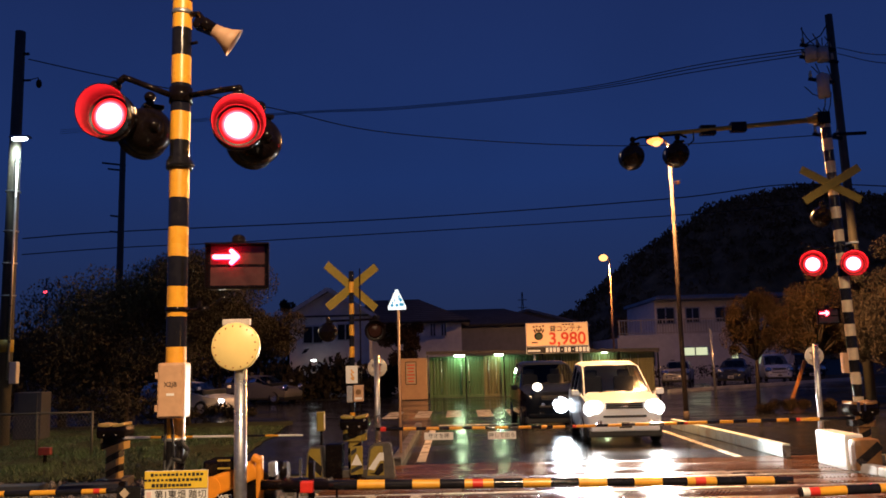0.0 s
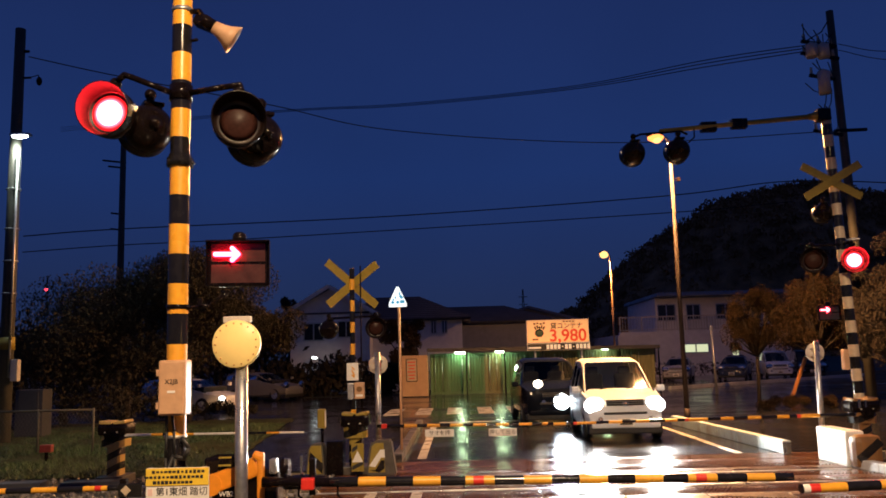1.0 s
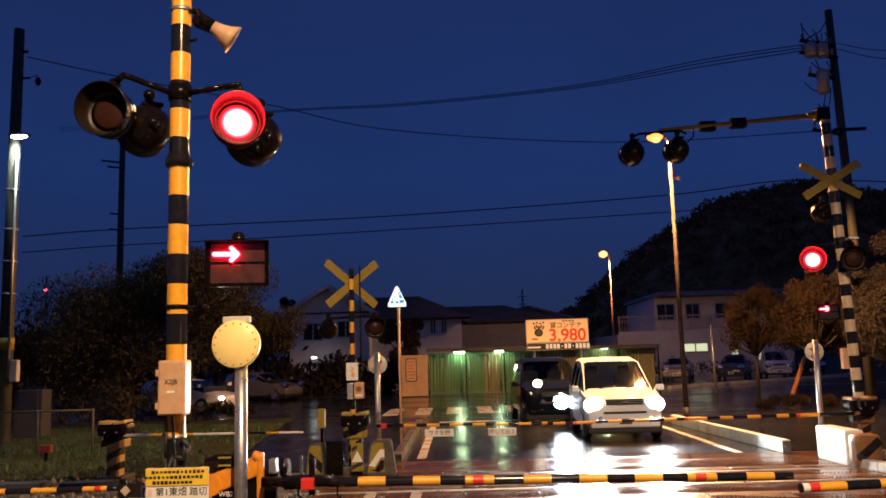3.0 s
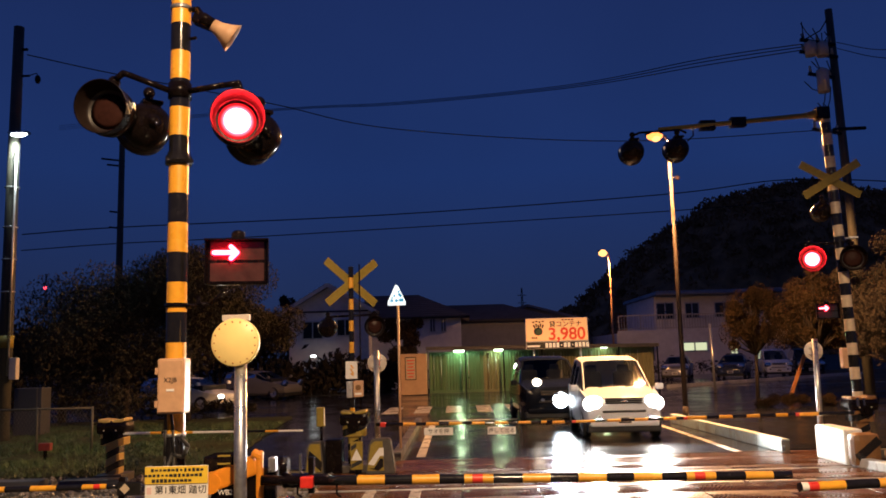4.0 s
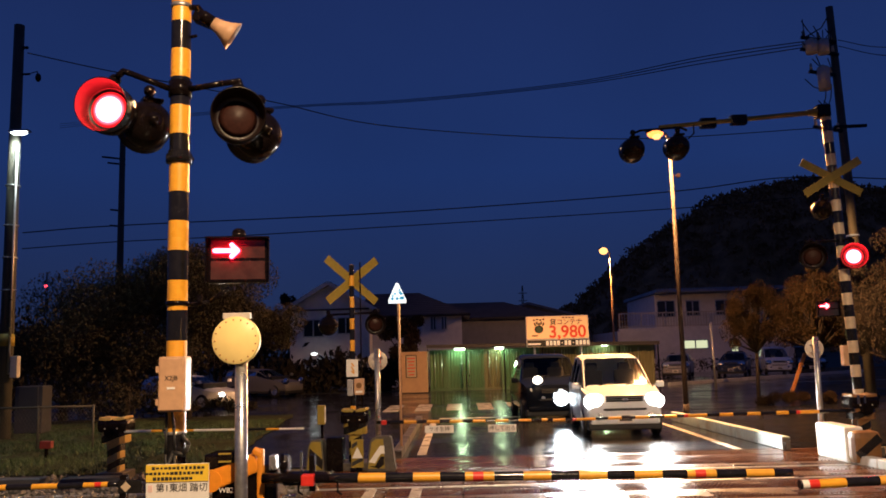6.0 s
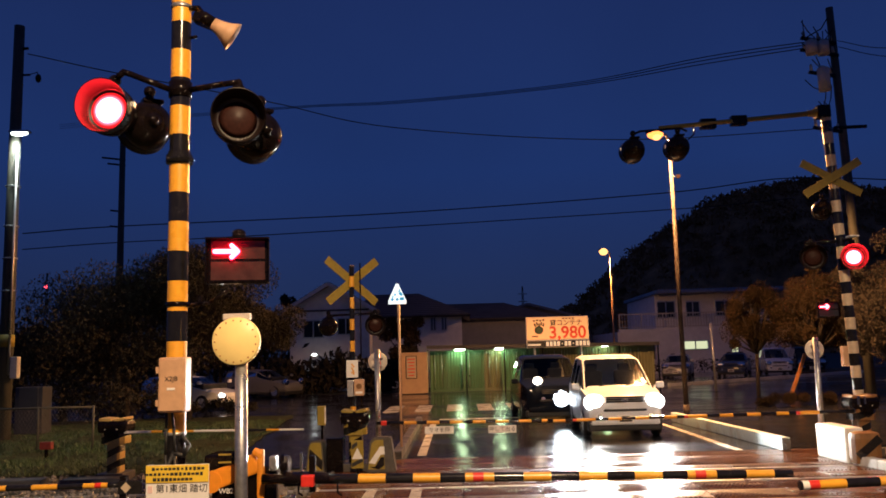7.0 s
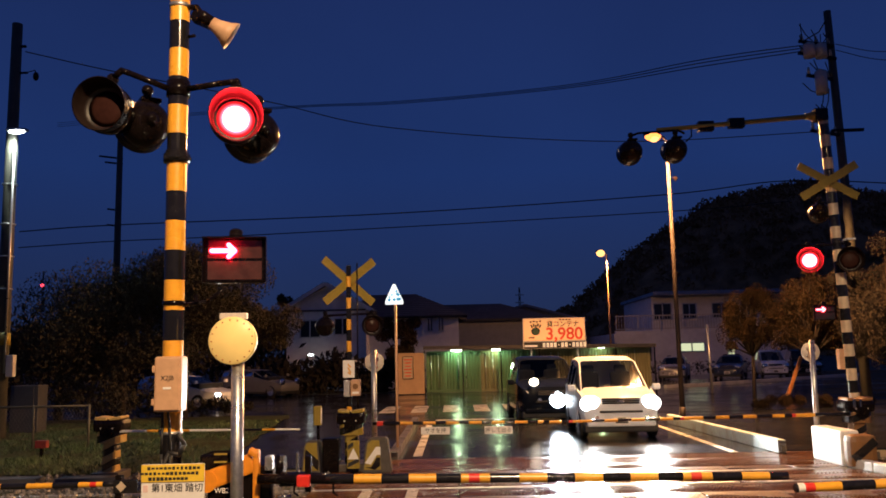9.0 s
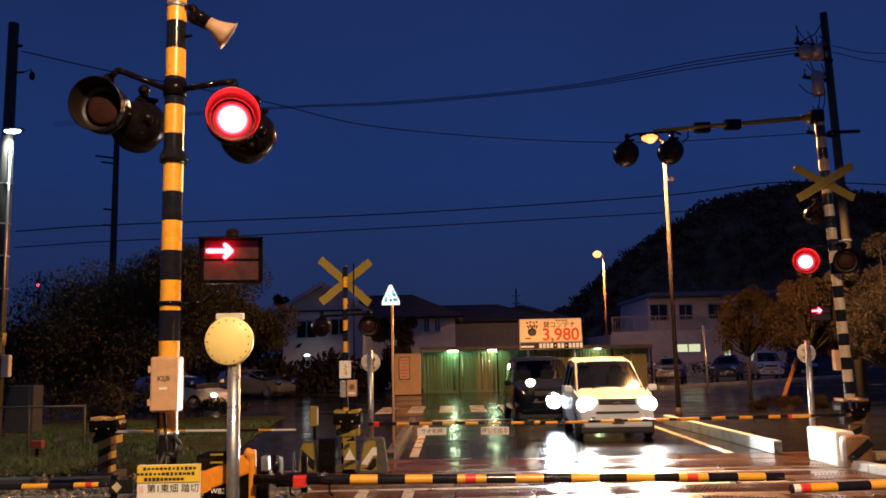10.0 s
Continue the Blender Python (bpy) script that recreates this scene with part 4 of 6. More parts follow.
def gate_machine(m, label, group="gate machines", s=1.0, paint=M_YEL3):
    """A barrier drive: base, black case with yellow chevrons, drum and counterweight arm."""
    g = thing("gate_machine", m, label, "barrier", group)
    b = bmn()
    bx(b, (0, 0, 0.06), (0.42 * s, 0.5 * s, 0.12), bevel=0.015)
    part("base", b, M_WETC, g)
    b = bmn()
    bx(b, (0, 0, 0.81), (0.46 * s, 0.42 * s, 0.2), bevel=0.07)
    body = part("case", b, M_DARK, g, "black barrier drive case")
    b = bmn()
    striped_column(b, 0.20 * s, 0.26 * s, 0.11, 0.56, 0.105, 0.03, 0.5)
    part("column", b, [paint, M_BLK], body, "black and yellow striped column")
    b = bmn()
    striped_column(b, 0.36 * s, 0.36 * s, 0.55, 0.75, 0.115, 0.06, 0.36)
    part("neck", b, [paint, M_BLK], body, "black and yellow striped neck")
    b = bmn()
    for k in (-0.09, -0.05, 0.0, 0.04, 0.09):
        bx(b, (k * s, -0.213 * s, 0.775), (0.022 * s, 0.006, 0.018))
    part("maker_mark", b, M_GREY, body)
    b = bmn()
    for sx_, tilt in ((-0.11, 6), (0.11, -10)):
        bx(b, (sx_ * s, -0.02, 0.915), (0.19 * s, 0.34 * s, 0.05), Matrix.Rotation(radians(tilt), 4, "Y"), 0.02)
    part("cover", b, paint, body, "yellow cover")
    b = bmn()
    cy(b, (0, -0.26 * s, 0.72), (0, 0.26 * s, 0.72), 0.09, None, 18)
    cy(b, (0, -0.29 * s, 0.72), (0, -0.26 * s, 0.72), 0.05, None, 12)
    part("drum", b, M_DARK, body)
    return g


def barrier(m, length, first, bands, label, r0=0.035, r1=0.026, tip=True):
    """A bar along +x. bands: repeating (length, paint)."""
    g = thing("barrier_bar", m, label, "barrier bar", "barrier bars")
    b = bmn()
    cuts, z, i = [], first, 0
    cuts.append((first, 1))
    while z < length - 1e-3:
        l_, k = bands[i % len(bands)]
        z = min(length, z + l_)
        cuts.append((z, k))
        i += 1
    banded(b, (0, 0, 0), (length, 0, 0), r0, r1, cuts, 14)
    part("bar", b, [M_YEL, M_BLK, M_RED, M_SIGNW], g)
    return g


# near bar from the machine beside the road, and its partner on the other side
b1 = barrier(pose(-1.02, 6.4, 0.836, 0, 0.75, 0), 3.52, 0.22, [(0.21, 0), (0.21, 1), (0.208, 0), (0.19, 1), (0.06, 0), (0.08, 2), (0.08, 0), (0.225, 1), (0.208, 0), (0.215, 1)], "yellow and black barrier bar lowered across the road", 0.038, 0.030)
b = bmn()
cy(b, (-0.52, 0, 0.006), (0.02, 0, 0), 0.040, 0.036, 14)
part("sleeve", b, M_DARK, b1)
b = bmn()
bx(b, (-0.16, -0.03, -0.005), (0.10, 0.09, 0.085), bevel=0.012)
part("tip_block", b, M_RED, b1, "red block on the bar")
for dx in (-0.24, 0.06):
    b = bmn()
    tube(b, [(dx, 0, -0.02), (dx, 0, -0.10), (dx + 0.03, 0, -0.12)], 0.008)
    part("hook", b, M_DARK, b1)
barrier(pose(2.53, 6.36, 0.705, 0, -1.5, 0), 4.2, 0.02, [(0.05, 3), (0.075, 2), (0.20, 0), (0.25, 1), (0.25, 0), (0.25, 1)], "yellow and black barrier bar with red tip", 0.034, 0.046)
barrier(pose(-2.62, 6.42, 0.83, 0, 0.3, 180), 3.2, 0.12, [(0.05, 0), (0.05, 2), (0.09, 0), (0.20, 1), (0.20, 0), (0.20, 1)], "yellow and black barrier bar across the footway", 0.02, 0.03)
# far bars
F1 = [(0.20, 0), (0.165, 1)]
fb = barrier(pose(-1.35, 13.2, 0.71, 0, 0.6, 0), 2.72, 0.44, F1, "thin yellow and black barrier bar with hanging tags", 0.028, 0.022)
for x_, text in ((1.0, "サオを押"), (1.0 + 1.0, "押して出る")):
    b = bmn()
    bx(b, (x_ + 0.0, -0.02, -0.12), (0.46 if x_ < 1.5 else 0.44, 0.012, 0.115), bevel=0.004)
    tg = part("tag", b, M_SIGNW, fb, "white hanging instruction tag")
    words("lettering", text, 0.085, M_INK, tg, pose(x_, -0.03, -0.12))
b = bmn()
bx(b, (0.12, -0.01, 0), (0.09, 0.07, 0.07), bevel=0.01)
part("tip_block", b, M_RED, fb, "red block on the bar")
barrier(pose(6.2, 13.2, 0.70, 0, 0.3, 180), 4.85, 0.55, [(0.30, 0), (0.06, 2), (0.12, 1), (0.19, 0), (0.25, 1), (0.21, 0), (0.22, 1), (0.21, 0), (0.20, 1)], "thin yellow and black barrier bar before the van", 0.03, 0.022)
barrier(pose(-5.15, 12.6, 0.725, 0, 0.6, 0), 2.75, 0.0, [(0.42, 3), (0.17, 0), (0.28, 1), (0.20, 0), (0.24, 3)], "thin white and yellow barrier bar at the footway", 0.02, 0.015)

gate_machine(pose(-5.33, 12.75, 0), "black barrier machine with yellow chevrons on verge")
gate_machine(pose(-1.68, 13.2, 0), "black barrier machine beside concrete guard blocks", paint=M_YEL2)
gm = gate_machine(pose(6.42, 13.45, 0), "black barrier machine at the overhanging post", paint=M_RUST)
for x_, z_, w_, h_ in ((-0.12, 0.86, 0.05, 0.14), (-0.02, 0.84, 0.035, 0.16), (-0.20, 0.70, 0.03, 0.06)):
    b = bmn()
    bx(b, (x_, -0.225, z_), (w_, 0.02, h_), bevel=0.008)
    part("cover_plate", b, M_CHROME, gm, "bright metal plate")
near_gate = thing("gate_machine", pose(-1.70, 6.65, 0), "orange and black barrier machine beside signal post", "barrier", "gate machines")
b = bmn()
bx(b, (0, 0.05, 0.06), (0.7, 0.6, 0.12), bevel=0.02)
part("base", b, M_CONC, near_gate)
b = bmn()
bx(b, (-0.02, 0.1, 0.5), (0.52, 0.4, 0.86), bevel=0.03)
bx(b, (-0.24, 0.05, 0.94), (0.2, 0.3, 0.16), bevel=0.02)
body = part("case", b, M_DARK, near_gate, "black machine case")
words("lettering", "WB2", 0.055, M_SIGNW, body, pose(-0.135, -0.19, 0.755))
b = bmn()
bx(b, (-0.10, -0.10, 0.995), (0.21, 0.12, 0.08), bevel=0.012)
lid = part("latch_cover", b, M_DARK, near_gate)
for z in (1.03, 0.97):
    b = bmn()
    bx(b, (-0.155, -0.162, z), (0.10, 0.005, 0.014))
    part("edge_stripe", b, M_YEL2, lid)
b = bmn()
bx(b, (-0.10, -0.115, 0.885), (0.42, 0.05, 0.15), Matrix.Rotation(radians(-21), 4, "Y"), 0.02)
cy(b, (-0.27, -0.15, 0.82), (-0.27, -0.10, 0.82), 0.085, None, 18)
part("crank", b, M_ORANGE, near_gate, "orange crank arm")
b = bmn()
bx(b, (0.12, -0.13, 0.80), (0.055, 0.06, 0.52), bevel=0.02)
bx(b, (0.10, -0.13, 1.03), (0.09, 0.07, 0.06), Matrix.Rotation(radians(30), 4, "Y"), 0.02)
part("counterweight", b, M_ORANGE, near_gate, "orange upright")
b = bmn()
bx(b, (0.215, -0.1, 0.95), (0.05, 0.12, 0.11), bevel=0.008)
part("drive_cap", b, M_STEEL, near_gate)
b = bmn()
cy(b, (0.28, -0.1, 0.93), (0.34, -0.1, 0.93), 0.085, 0.07, 18)
cy(b, (0.34, -0.1, 0.84), (0.66, -0.14, 0.84), 0.035, 0.03, 12)
bx(b, (0.42, -0.1, 0.82), (0.25, 0.12, 0.1), bevel=0.02)
bx(b, (0.52, -0.1, 0.86), (0.05, 0.05, 0.28), bevel=0.01)
bx(b, (0.32, -0.1, 0.64), (0.26, 0.10, 0.05), bevel=0.012)
part("drive_shaft", b, M_DARK, near_gate)
b = bmn()
bx(b, (0.325, -0.155, 0.93), (0.03, 0.02, 0.17), bevel=0.006)
part("drive_plate", b, M_CHROME, near_gate, "bright metal plate")
b = bmn()
bx(b, (0.445, -0.155, 0.95), (0.022, 0.02, 0.17), bevel=0.006)
part("drive_plate", b, M_CHROME, near_gate, "bright metal plate")
b = bmn()
cy(b, (0.28, -0.16, 0.70), (0.40, -0.16, 0.70), 0.012, None, 8)
part("drive_rod", b, M_CHROME, near_gate, "bright metal rod")

# guard blocks round the far machine
def guard_block(m, pts, label):
    """A wedge of painted concrete with chevrons; pts: front outline (x, z)."""
    g = thing("guard_block", m, label, "concrete block", "guard blocks")
    b = bmn()
    fr = [b.verts.new((x, -0.15, z)) for x, z in pts]
    bk = [b.verts.new((x * 0.96, 0.25, z * 0.96)) for x, z in pts]
    b.faces.new(fr), b.faces.new(bk[::-1])
    for i in range(len(pts)):
        b.faces.new((fr[i], fr[(i + 1) % len(pts)], bk[(i + 1) % len(pts)], bk[i]))
    bmesh.ops.bevel(b, geom=list(b.edges), offset=0.02, segments=2, affect="EDGES")
    part("block", b, M_WETC, g)
    return g


def prism(b, pts, y0, y1):
    """A flat plate with the outline pts (x, z) from y0 to y1."""
    fr = [b.verts.new((x, y0, z)) for x, z in pts]
    bk = [b.verts.new((x, y1, z)) for x, z in pts]
    b.faces.new(fr), b.faces.new(bk)
    for i in range(len(pts)):
        b.faces.new((fr[i], fr[(i + 1) % len(pts)], bk[(i + 1) % len(pts)], bk[i]))


g = guard_block(pose(-2.26, 12.95, 0), [(-0.16, 0), (0.14, 0), (0.10, 0.50), (-0.07, 0.50), (-0.11, 0.44)], "concrete guard block with yellow and black chevrons")
for name, pts, k, y0 in (("paint", [(-0.13, 0.05), (0.115, 0.05), (0.085, 0.47), (-0.06, 0.47), (-0.09, 0.42)], M_YEL2, -0.156), ("chevron", [(-0.105, 0.24), (0.105, 0.05), (0.115, 0.20), (-0.085, 0.38)], M_BLK, -0.159)):
    b = bmn()
    prism(b, pts, y0, -0.148)
    part(name, b, k, g)
g = guard_block(pose(-1.27, 12.85, 0), [(-0.20, 0), (0.26, 0), (0.18, 0.54), (-0.06, 0.54), (-0.14, 0.48)], "concrete guard block with white chevron")
for name, pts, k, y0 in (("paint", [(-0.17, 0.06), (0.09, 0.06), (0.07, 0.50), (-0.05, 0.50), (-0.11, 0.45)], M_YEL2, -0.156), ("chevron", [(-0.155, 0.16), (0.02, 0.40), (0.085, 0.40), (0.088, 0.28), (0.03, 0.28), (-0.06, 0.14)], M_SIGNW, -0.159), ("chevron", [(-0.15, 0.10), (-0.06, 0.10), (0.03, 0.24), (0.08, 0.24), (0.08, 0.12), (0.0, 0.06)], M_BLK, -0.159)):
    b = bmn()
    prism(b, pts, y0, -0.148)
    part(name, b, k, g)
g = thing("guard_block", pose(-1.98, 13.05, 0), "dark concrete guard block beside the barrier machine", "concrete block", "guard blocks")
b = bmn()
bx(b, (0, 0, 0.26), (0.26, 0.3, 0.52), bevel=0.02)
part("block", b, M_DARK, g)
g = thing("reflector_plate", pose(-1.60, 12.72, 0), "yellow reflector plate with white triangle", "reflector", "")
b = bmn()
bx(b, (0, 0, 0.29), (0.19, 0.012, 0.42), None, 0.004)
part("plate", b, M_YEL2, g)
b = bmn()
bx(b, (0, 0.03, 0.12), (0.04, 0.04, 0.24))
part("stake", b, M_DARK, g)
b = bmn()
v = [b.verts.new(p) for p in ((-0.085, -0.012, 0.22), (0.085, -0.012, 0.22), (0, -0.012, 0.39))]
w_ = [b.verts.new((p.co.x, -0.002, p.co.z)) for p in v]
b.faces.new(v), b.faces.new(w_)
for i in range(3):
    b.faces.new((v[i], v[(i + 1) % 3], w_[(i + 1) % 3], w_[i]))
part("triangle", b, M_SIGNW, g, "white triangle")
for pts in ([(-0.085, 0.10), (0.085, 0.18), (0.085, 0.24), (-0.085, 0.16)], [(-0.085, 0.36), (0.0, 0.42), (0.0, 0.48), (-0.085, 0.43)]):
    b = bmn()
    prism(b, pts, -0.011, -0.004)
    part("stripe", b, M_INK, g)

# white concrete end wall and its kerb
wb = thing("concrete_wall_end", pose(5.66, 13.40, 0, 0, 0, -89), "white painted concrete end block, brightly lit", "concrete block")
b = bmn()
bx(b, (0.48, 0.14, 0.26), (0.98, 0.28, 0.52), bevel=0.035)
part("block", b, M_WCONC, wb)
b = bmn()
bx(b, (1.08, 0.22, 0.24), (0.26, 0.42, 0.48), bevel=0.10)
part("chevron_end", b, M_RUST, wb, "faded orange chevron end")
b = bmn()
bx(b, (1.215, 0.22, 0.26), (0.016, 0.42, 0.12), Matrix.Rotation(radians(38), 4, "X"))
part("chevron", b, M_BLK, wb)
kb = thing("kerb_stone", pose(5.72, 12.40, 0, 0, 0, -80), "white painted low kerb by the crossing", "kerb", "kerbs")
b = bmn()
for i in range(4):
    bx(b, (0.28 + i * 0.56, 0.1, 0.06), (0.55, 0.18, 0.13), bevel=0.02)
part("stone", b, M_WCONC, kb)
M_KERB = mat("blue_grey_painted_concrete", (0.50, 0.62, 0.64), 0.5, 0, 0.12, 14, 0.2, 0.6, wear=(0.30, 0.19, 0.12))
rk = thing("kerb_barrier", pose(0, 0, 0), "pale painted low concrete road barrier", "kerb", "kerbs")
for i in range(6):
    b = bmn()
    bx(b, (5.33 - 0.045 * i + 0.12, 14.15 + 0.52 + i * 1.04, 0.11), (0.15, 1.03, 0.22), Matrix.Rotation(radians(2.5), 4, "Z"), 0.02)
    part("barrier_block", b, M_KERB, rk)
# Dark plate in place of the shaded hollow in the barrier's end.
b = bmn()
bx(b, (5.465, 14.135, 0.10), (0.13, 0.02, 0.19), bevel=0.006)
part("end_plate", b, M_WETC, rk, "dark plate for the hollow end of the barrier")
b = bmn()
bx(b, (5.425, 14.12, 0.075), (0.05, 0.012, 0.10), bevel=0.004)
part("end_hook", b, M_BLK, rk)
lk = thing("kerb_stone", pose(0, 0, 0), "grey concrete kerb along the road", "kerb", "kerbs")
for i in range(10):
    b = bmn()
    bx(b, (-1.12, 14.75 + i * 0.8, 0.06), (0.16, 0.79, 0.16), bevel=0.018)
    part("stone", b, M_WETC, lk)


# ---- signs ----
ds = thing("disc_signal", pose(-1.69, 6.2, 0), "round pale yellow disc on a galvanised post", "signal", "")
b = bmn()
cy(b, (0.03, 0.05, 0), (0.025, 0.05, 1.86), 0.048, None, 20)
part("post", b, M_STEEL, ds, "galvanised steel post")
b = bmn()
lathe(b, [(0.0, -0.03), (0.174, -0.03), (0.182, -0.022), (0.182, 0.03), (0.14, 0.05), (0.0, 0.05)], 40)
dd = part("disc", b, M_DISC, ds, "pale yellow enamel disc", pose(0, 0, 1.902))
rivet = None
for i in range(17):
    t = i * 2 * math.pi / 17 + 0.2
    if rivet is None:
        b = bmn()
        ball(b, (0, 0, 0), 0.0065, 8)
        rivet = part("rivet", b, M_WOOD, dd)
        ob = rivet
    else:
        ob = new("rivet", rivet.data)
        ob.parent = dd
    ob.matrix_basis = pose(0.157 * math.cos(t), -0.031, 0.157 * math.sin(t))
b = bmn()
bx(b, (0.0, 0.02, 2.088), (0.21, 0.06, 0.05), bevel=0.01)
part("top_plate", b, M_GREY, ds)

ns = thing("crossing_name_sign", pose(-2.13, 6.16, 0), "white and yellow notice board with printed name", "sign", "")
b = bmn()
bx(b, (0.012, 0.02, 0.75), (0.47, 0.015, 0.50), bevel=0.004)
part("board", b, M_SIGNW, ns)
b = bmn()
bx(b, (0.012, 0.010, 0.935), (0.468, 0.012, 0.126), bevel=0.003)
hd = part("header", b, M_SIGNY, ns, "yellow header with small print")
for i, (w0, x0) in enumerate(((0.40, 0.02), (0.44, -0.01), (0.30, -0.02))):
    b = bmn()
    n_ = int(w0 / 0.03)
    for k in range(n_):
        bx(b, (x0 - w0 / 2 + (k + 0.5) * w0 / n_, 0.003, 0.972 - i * 0.038), (w0 / n_ * random.uniform(0.55, 0.9), 0.003, random.uniform(0.014, 0.026)))
    part("small_print", b, M_INK, hd)
words("lettering", "第1東畑 踏切", 0.067, M_INK, ns, pose(0.045, 0.011, 0.825))
b = bmn()
bx(b, (-0.19, 0.011, 0.825), (0.035, 0.003, 0.05))
part("emblem", b, M_REDT, ns)
b = bmn()
for sx in (-0.2, 0.2):
    bx(b, (sx, 0.045, 0.5), (0.04, 0.03, 1.0))
part("leg", b, M_STEEL, ns)


def round_sign(m, label, face):
    s = thing("round_sign", m, label, "sign", "round signs")
    b = bmn()
    cy(b, (0, 0, 0), (0, 0, 1.88), 0.045, None, 16)
    part("post", b, M_STEEL, s)
    b = bmn()
    lathe(b, [(0.0, 0.0), (0.155, 0.0), (0.16, 0.008), (0.155, 0.016), (0.0, 0.016)], 32)
    part("plate", b, face, s, "", pose(0, 0.06, 1.68))
    for z in (1.62, 1.74):
        b = bmn()
        bx(b, (0, 0.03, z), (0.16, 0.07, 0.02))
        part("bracket", b, M_STEEL, s)
    return s


rs = round_sign(pose(-1.345, 13.45, 0), "round plate seen from behind on a post", M_GREY)
b = bmn()
bx(b, (0, 0.052, 1.70), (0.10, 0.006, 0.26), bevel=0.002)
part("band", b, M_RED, rs, "faded red band")
round_sign(pose(5.97, 13.9, 0, 0, 0.8, 0), "round grey plate seen from behind, on post", M_GREY)

ts = thing("triangle_sign", pose(-1.11, 15.0, 0), "bright white triangular sign on orange-lit pole", "sign", "")
b = bmn()
cy(b, (0.02, 0.03, 0), (0.02, 0.03, 2.9), 0.024, None, 12)
part("pole", b, M_BEIGE, ts)
# Face and print glow: the sign's brightness is put into emission.
M_LIT = mat("glowing_sign_face", (0.75, 0.78, 0.8), 0.4, 0, 0.05, 20, 0, 0.1, emit=(0.72, 0.90, 1.0), power=0.95)
b = bmn()
tri = [(-0.165, 2.715), (0.165, 2.715), (0.165, 2.78), (0.022, 3.09), (-0.022, 3.09), (-0.165, 2.78)]
fr = [b.verts.new((x, -0.01, z)) for x, z in tri]
bk = [b.verts.new((x, 0.008, z)) for x, z in tri]
b.faces.new(fr), b.faces.new(bk)
for i in range(6):
    b.faces.new((fr[i], fr[(i + 1) % 6], bk[(i + 1) % 6], bk[i]))
part("plate", b, M_LIT, ts, "glowing white face")
b = bmn()
for x, z, sx_, sz_, a in ((0.065, 2.90, 0.07, 0.05, 50), (0.085, 2.81, 0.08, 0.055, 0), (-0.04, 2.89, 0.03, 0.04, 20), (-0.09, 2.80, 0.05, 0.05, 45), (0.0, 2.80, 0.05, 0.05, 45), (-0.08, 2.85, 0.03, 0.03, 0), (0.04, 2.96, 0.025, 0.05, 20)):
    bx(b, (x, -0.013, z), (sx_, 0.005, sz_), Matrix.Rotation(radians(a), 4, "Y"))
part("symbol", b, mat("glowing_blue_print", (0.03, 0.2, 0.45), 0.4, 0, 0.1, 20, 0, 0.1, emit=(0.03, 0.42, 0.62), power=0.6), ts, "blue printed symbol")

yb = thing("button_post", pose(-2.36, 14.0, 0), "yellow emergency button box on a thin post", "emergency button", "")
b = bmn()
bx(b, (0, 0, 0.80), (0.13, 0.12, 0.32), bevel=0.015)
part("box", b, M_YEL2, yb)
b = bmn()
cy(b, (0, 0.05, 0), (0, 0.05, 0.9), 0.025, None, 10)
part("post", b, M_DARK, yb)
b = bmn()
bx(b, (0.067, -0.03, 0.80), (0.012, 0.06, 0.26))
part("reflector", b, M_SIGNW, yb)

lb = thing("leaning_board", pose(11.18, 28.27, 0), "leaning orange-brown timber strut on the verge", "timber", "")
b = bmn()
bx(b, (0.31, 0, 0.72), (0.11, 0.08, 1.62), Matrix.Rotation(radians(23), 4, "Y"), 0.008)
part("strut", b, M_WOOD, lb)
sp = thing("marker_pole", pose(10.47, 34.0, 0), "slim pale marker pole by the far road", "pole", "")
b = bmn()
cy(b, (0, 0, 0), (-0.03, 0, 2.8), 0.055, 0.05, 10)
part("pole", b, M_STEEL, sp)

# ---- billboard and sheds ----
# Poster sheets glow: orange light falling on the board is put into their colours.
M_LITRED = mat("lit_poster_red", (0.7, 0.05, 0.02), 0.5, 0, 0.04, 3, 0, 0.1, emit=(1.0, 0.05, 0.01), power=0.45)
M_LITBAR = mat("lit_poster_white", (0.8, 0.75, 0.65), 0.5, 0, 0.04, 3, 0, 0.1, emit=(1.0, 0.72, 0.45), power=0.45)
bb = thing("billboard", pose(4.70, 39.0, 0), "orange-lit billboard advertising containers with red price", "billboard", "")
b = bmn()
bx(b, (0, 0, 2.72), (2.98, 0.10, 1.46), bevel=0.01)
face = part("panel", b, M_SIGNW, bb)
b = bmn()
bx(b, (0, -0.056, 2.90), (2.90, 0.012, 1.04))
part("sheet", b, mat("glowing_poster", (0.70, 0.40, 0.15), 0.5, 0, 0.04, 3, 0, 0.1, emit=(1.0, 0.40, 0.13), power=0.85), bb)
b = bmn()
bx(b, (0, -0.056, 2.16), (2.90, 0.012, 0.30))
dk = part("band", b, M_INK, bb)
b = bmn()
for i, wv in enumerate((0.15, 0.15, 0.15, 0.15, 0.06, 0.15, 0.15, 0.06, 0.15, 0.15, 0.15, 0.15)):
    bx(b, (-0.50 + i * 0.175, -0.066, 2.16), (wv * 0.86, 0.006, 0.22 if wv > 0.1 else 0.06), bevel=0.0)
bx(b, (-1.12, -0.066, 2.13), (0.6, 0.006, 0.08))
part("number_bar", b, M_LITBAR, dk)
words("lettering", "3,980", 0.80, M_LITRED, bb, pose(0.47, -0.064, 2.66), fat=0.016)
words("lettering", "貸コンテナ", 0.31, M_INK, bb, pose(0.42, -0.064, 3.13), fat=0.004)
b = bmn()
for i in range(4):
    bx(b, (0.30 + i * 0.15, -0.064, 3.345), (0.10, 0.004, 0.06))
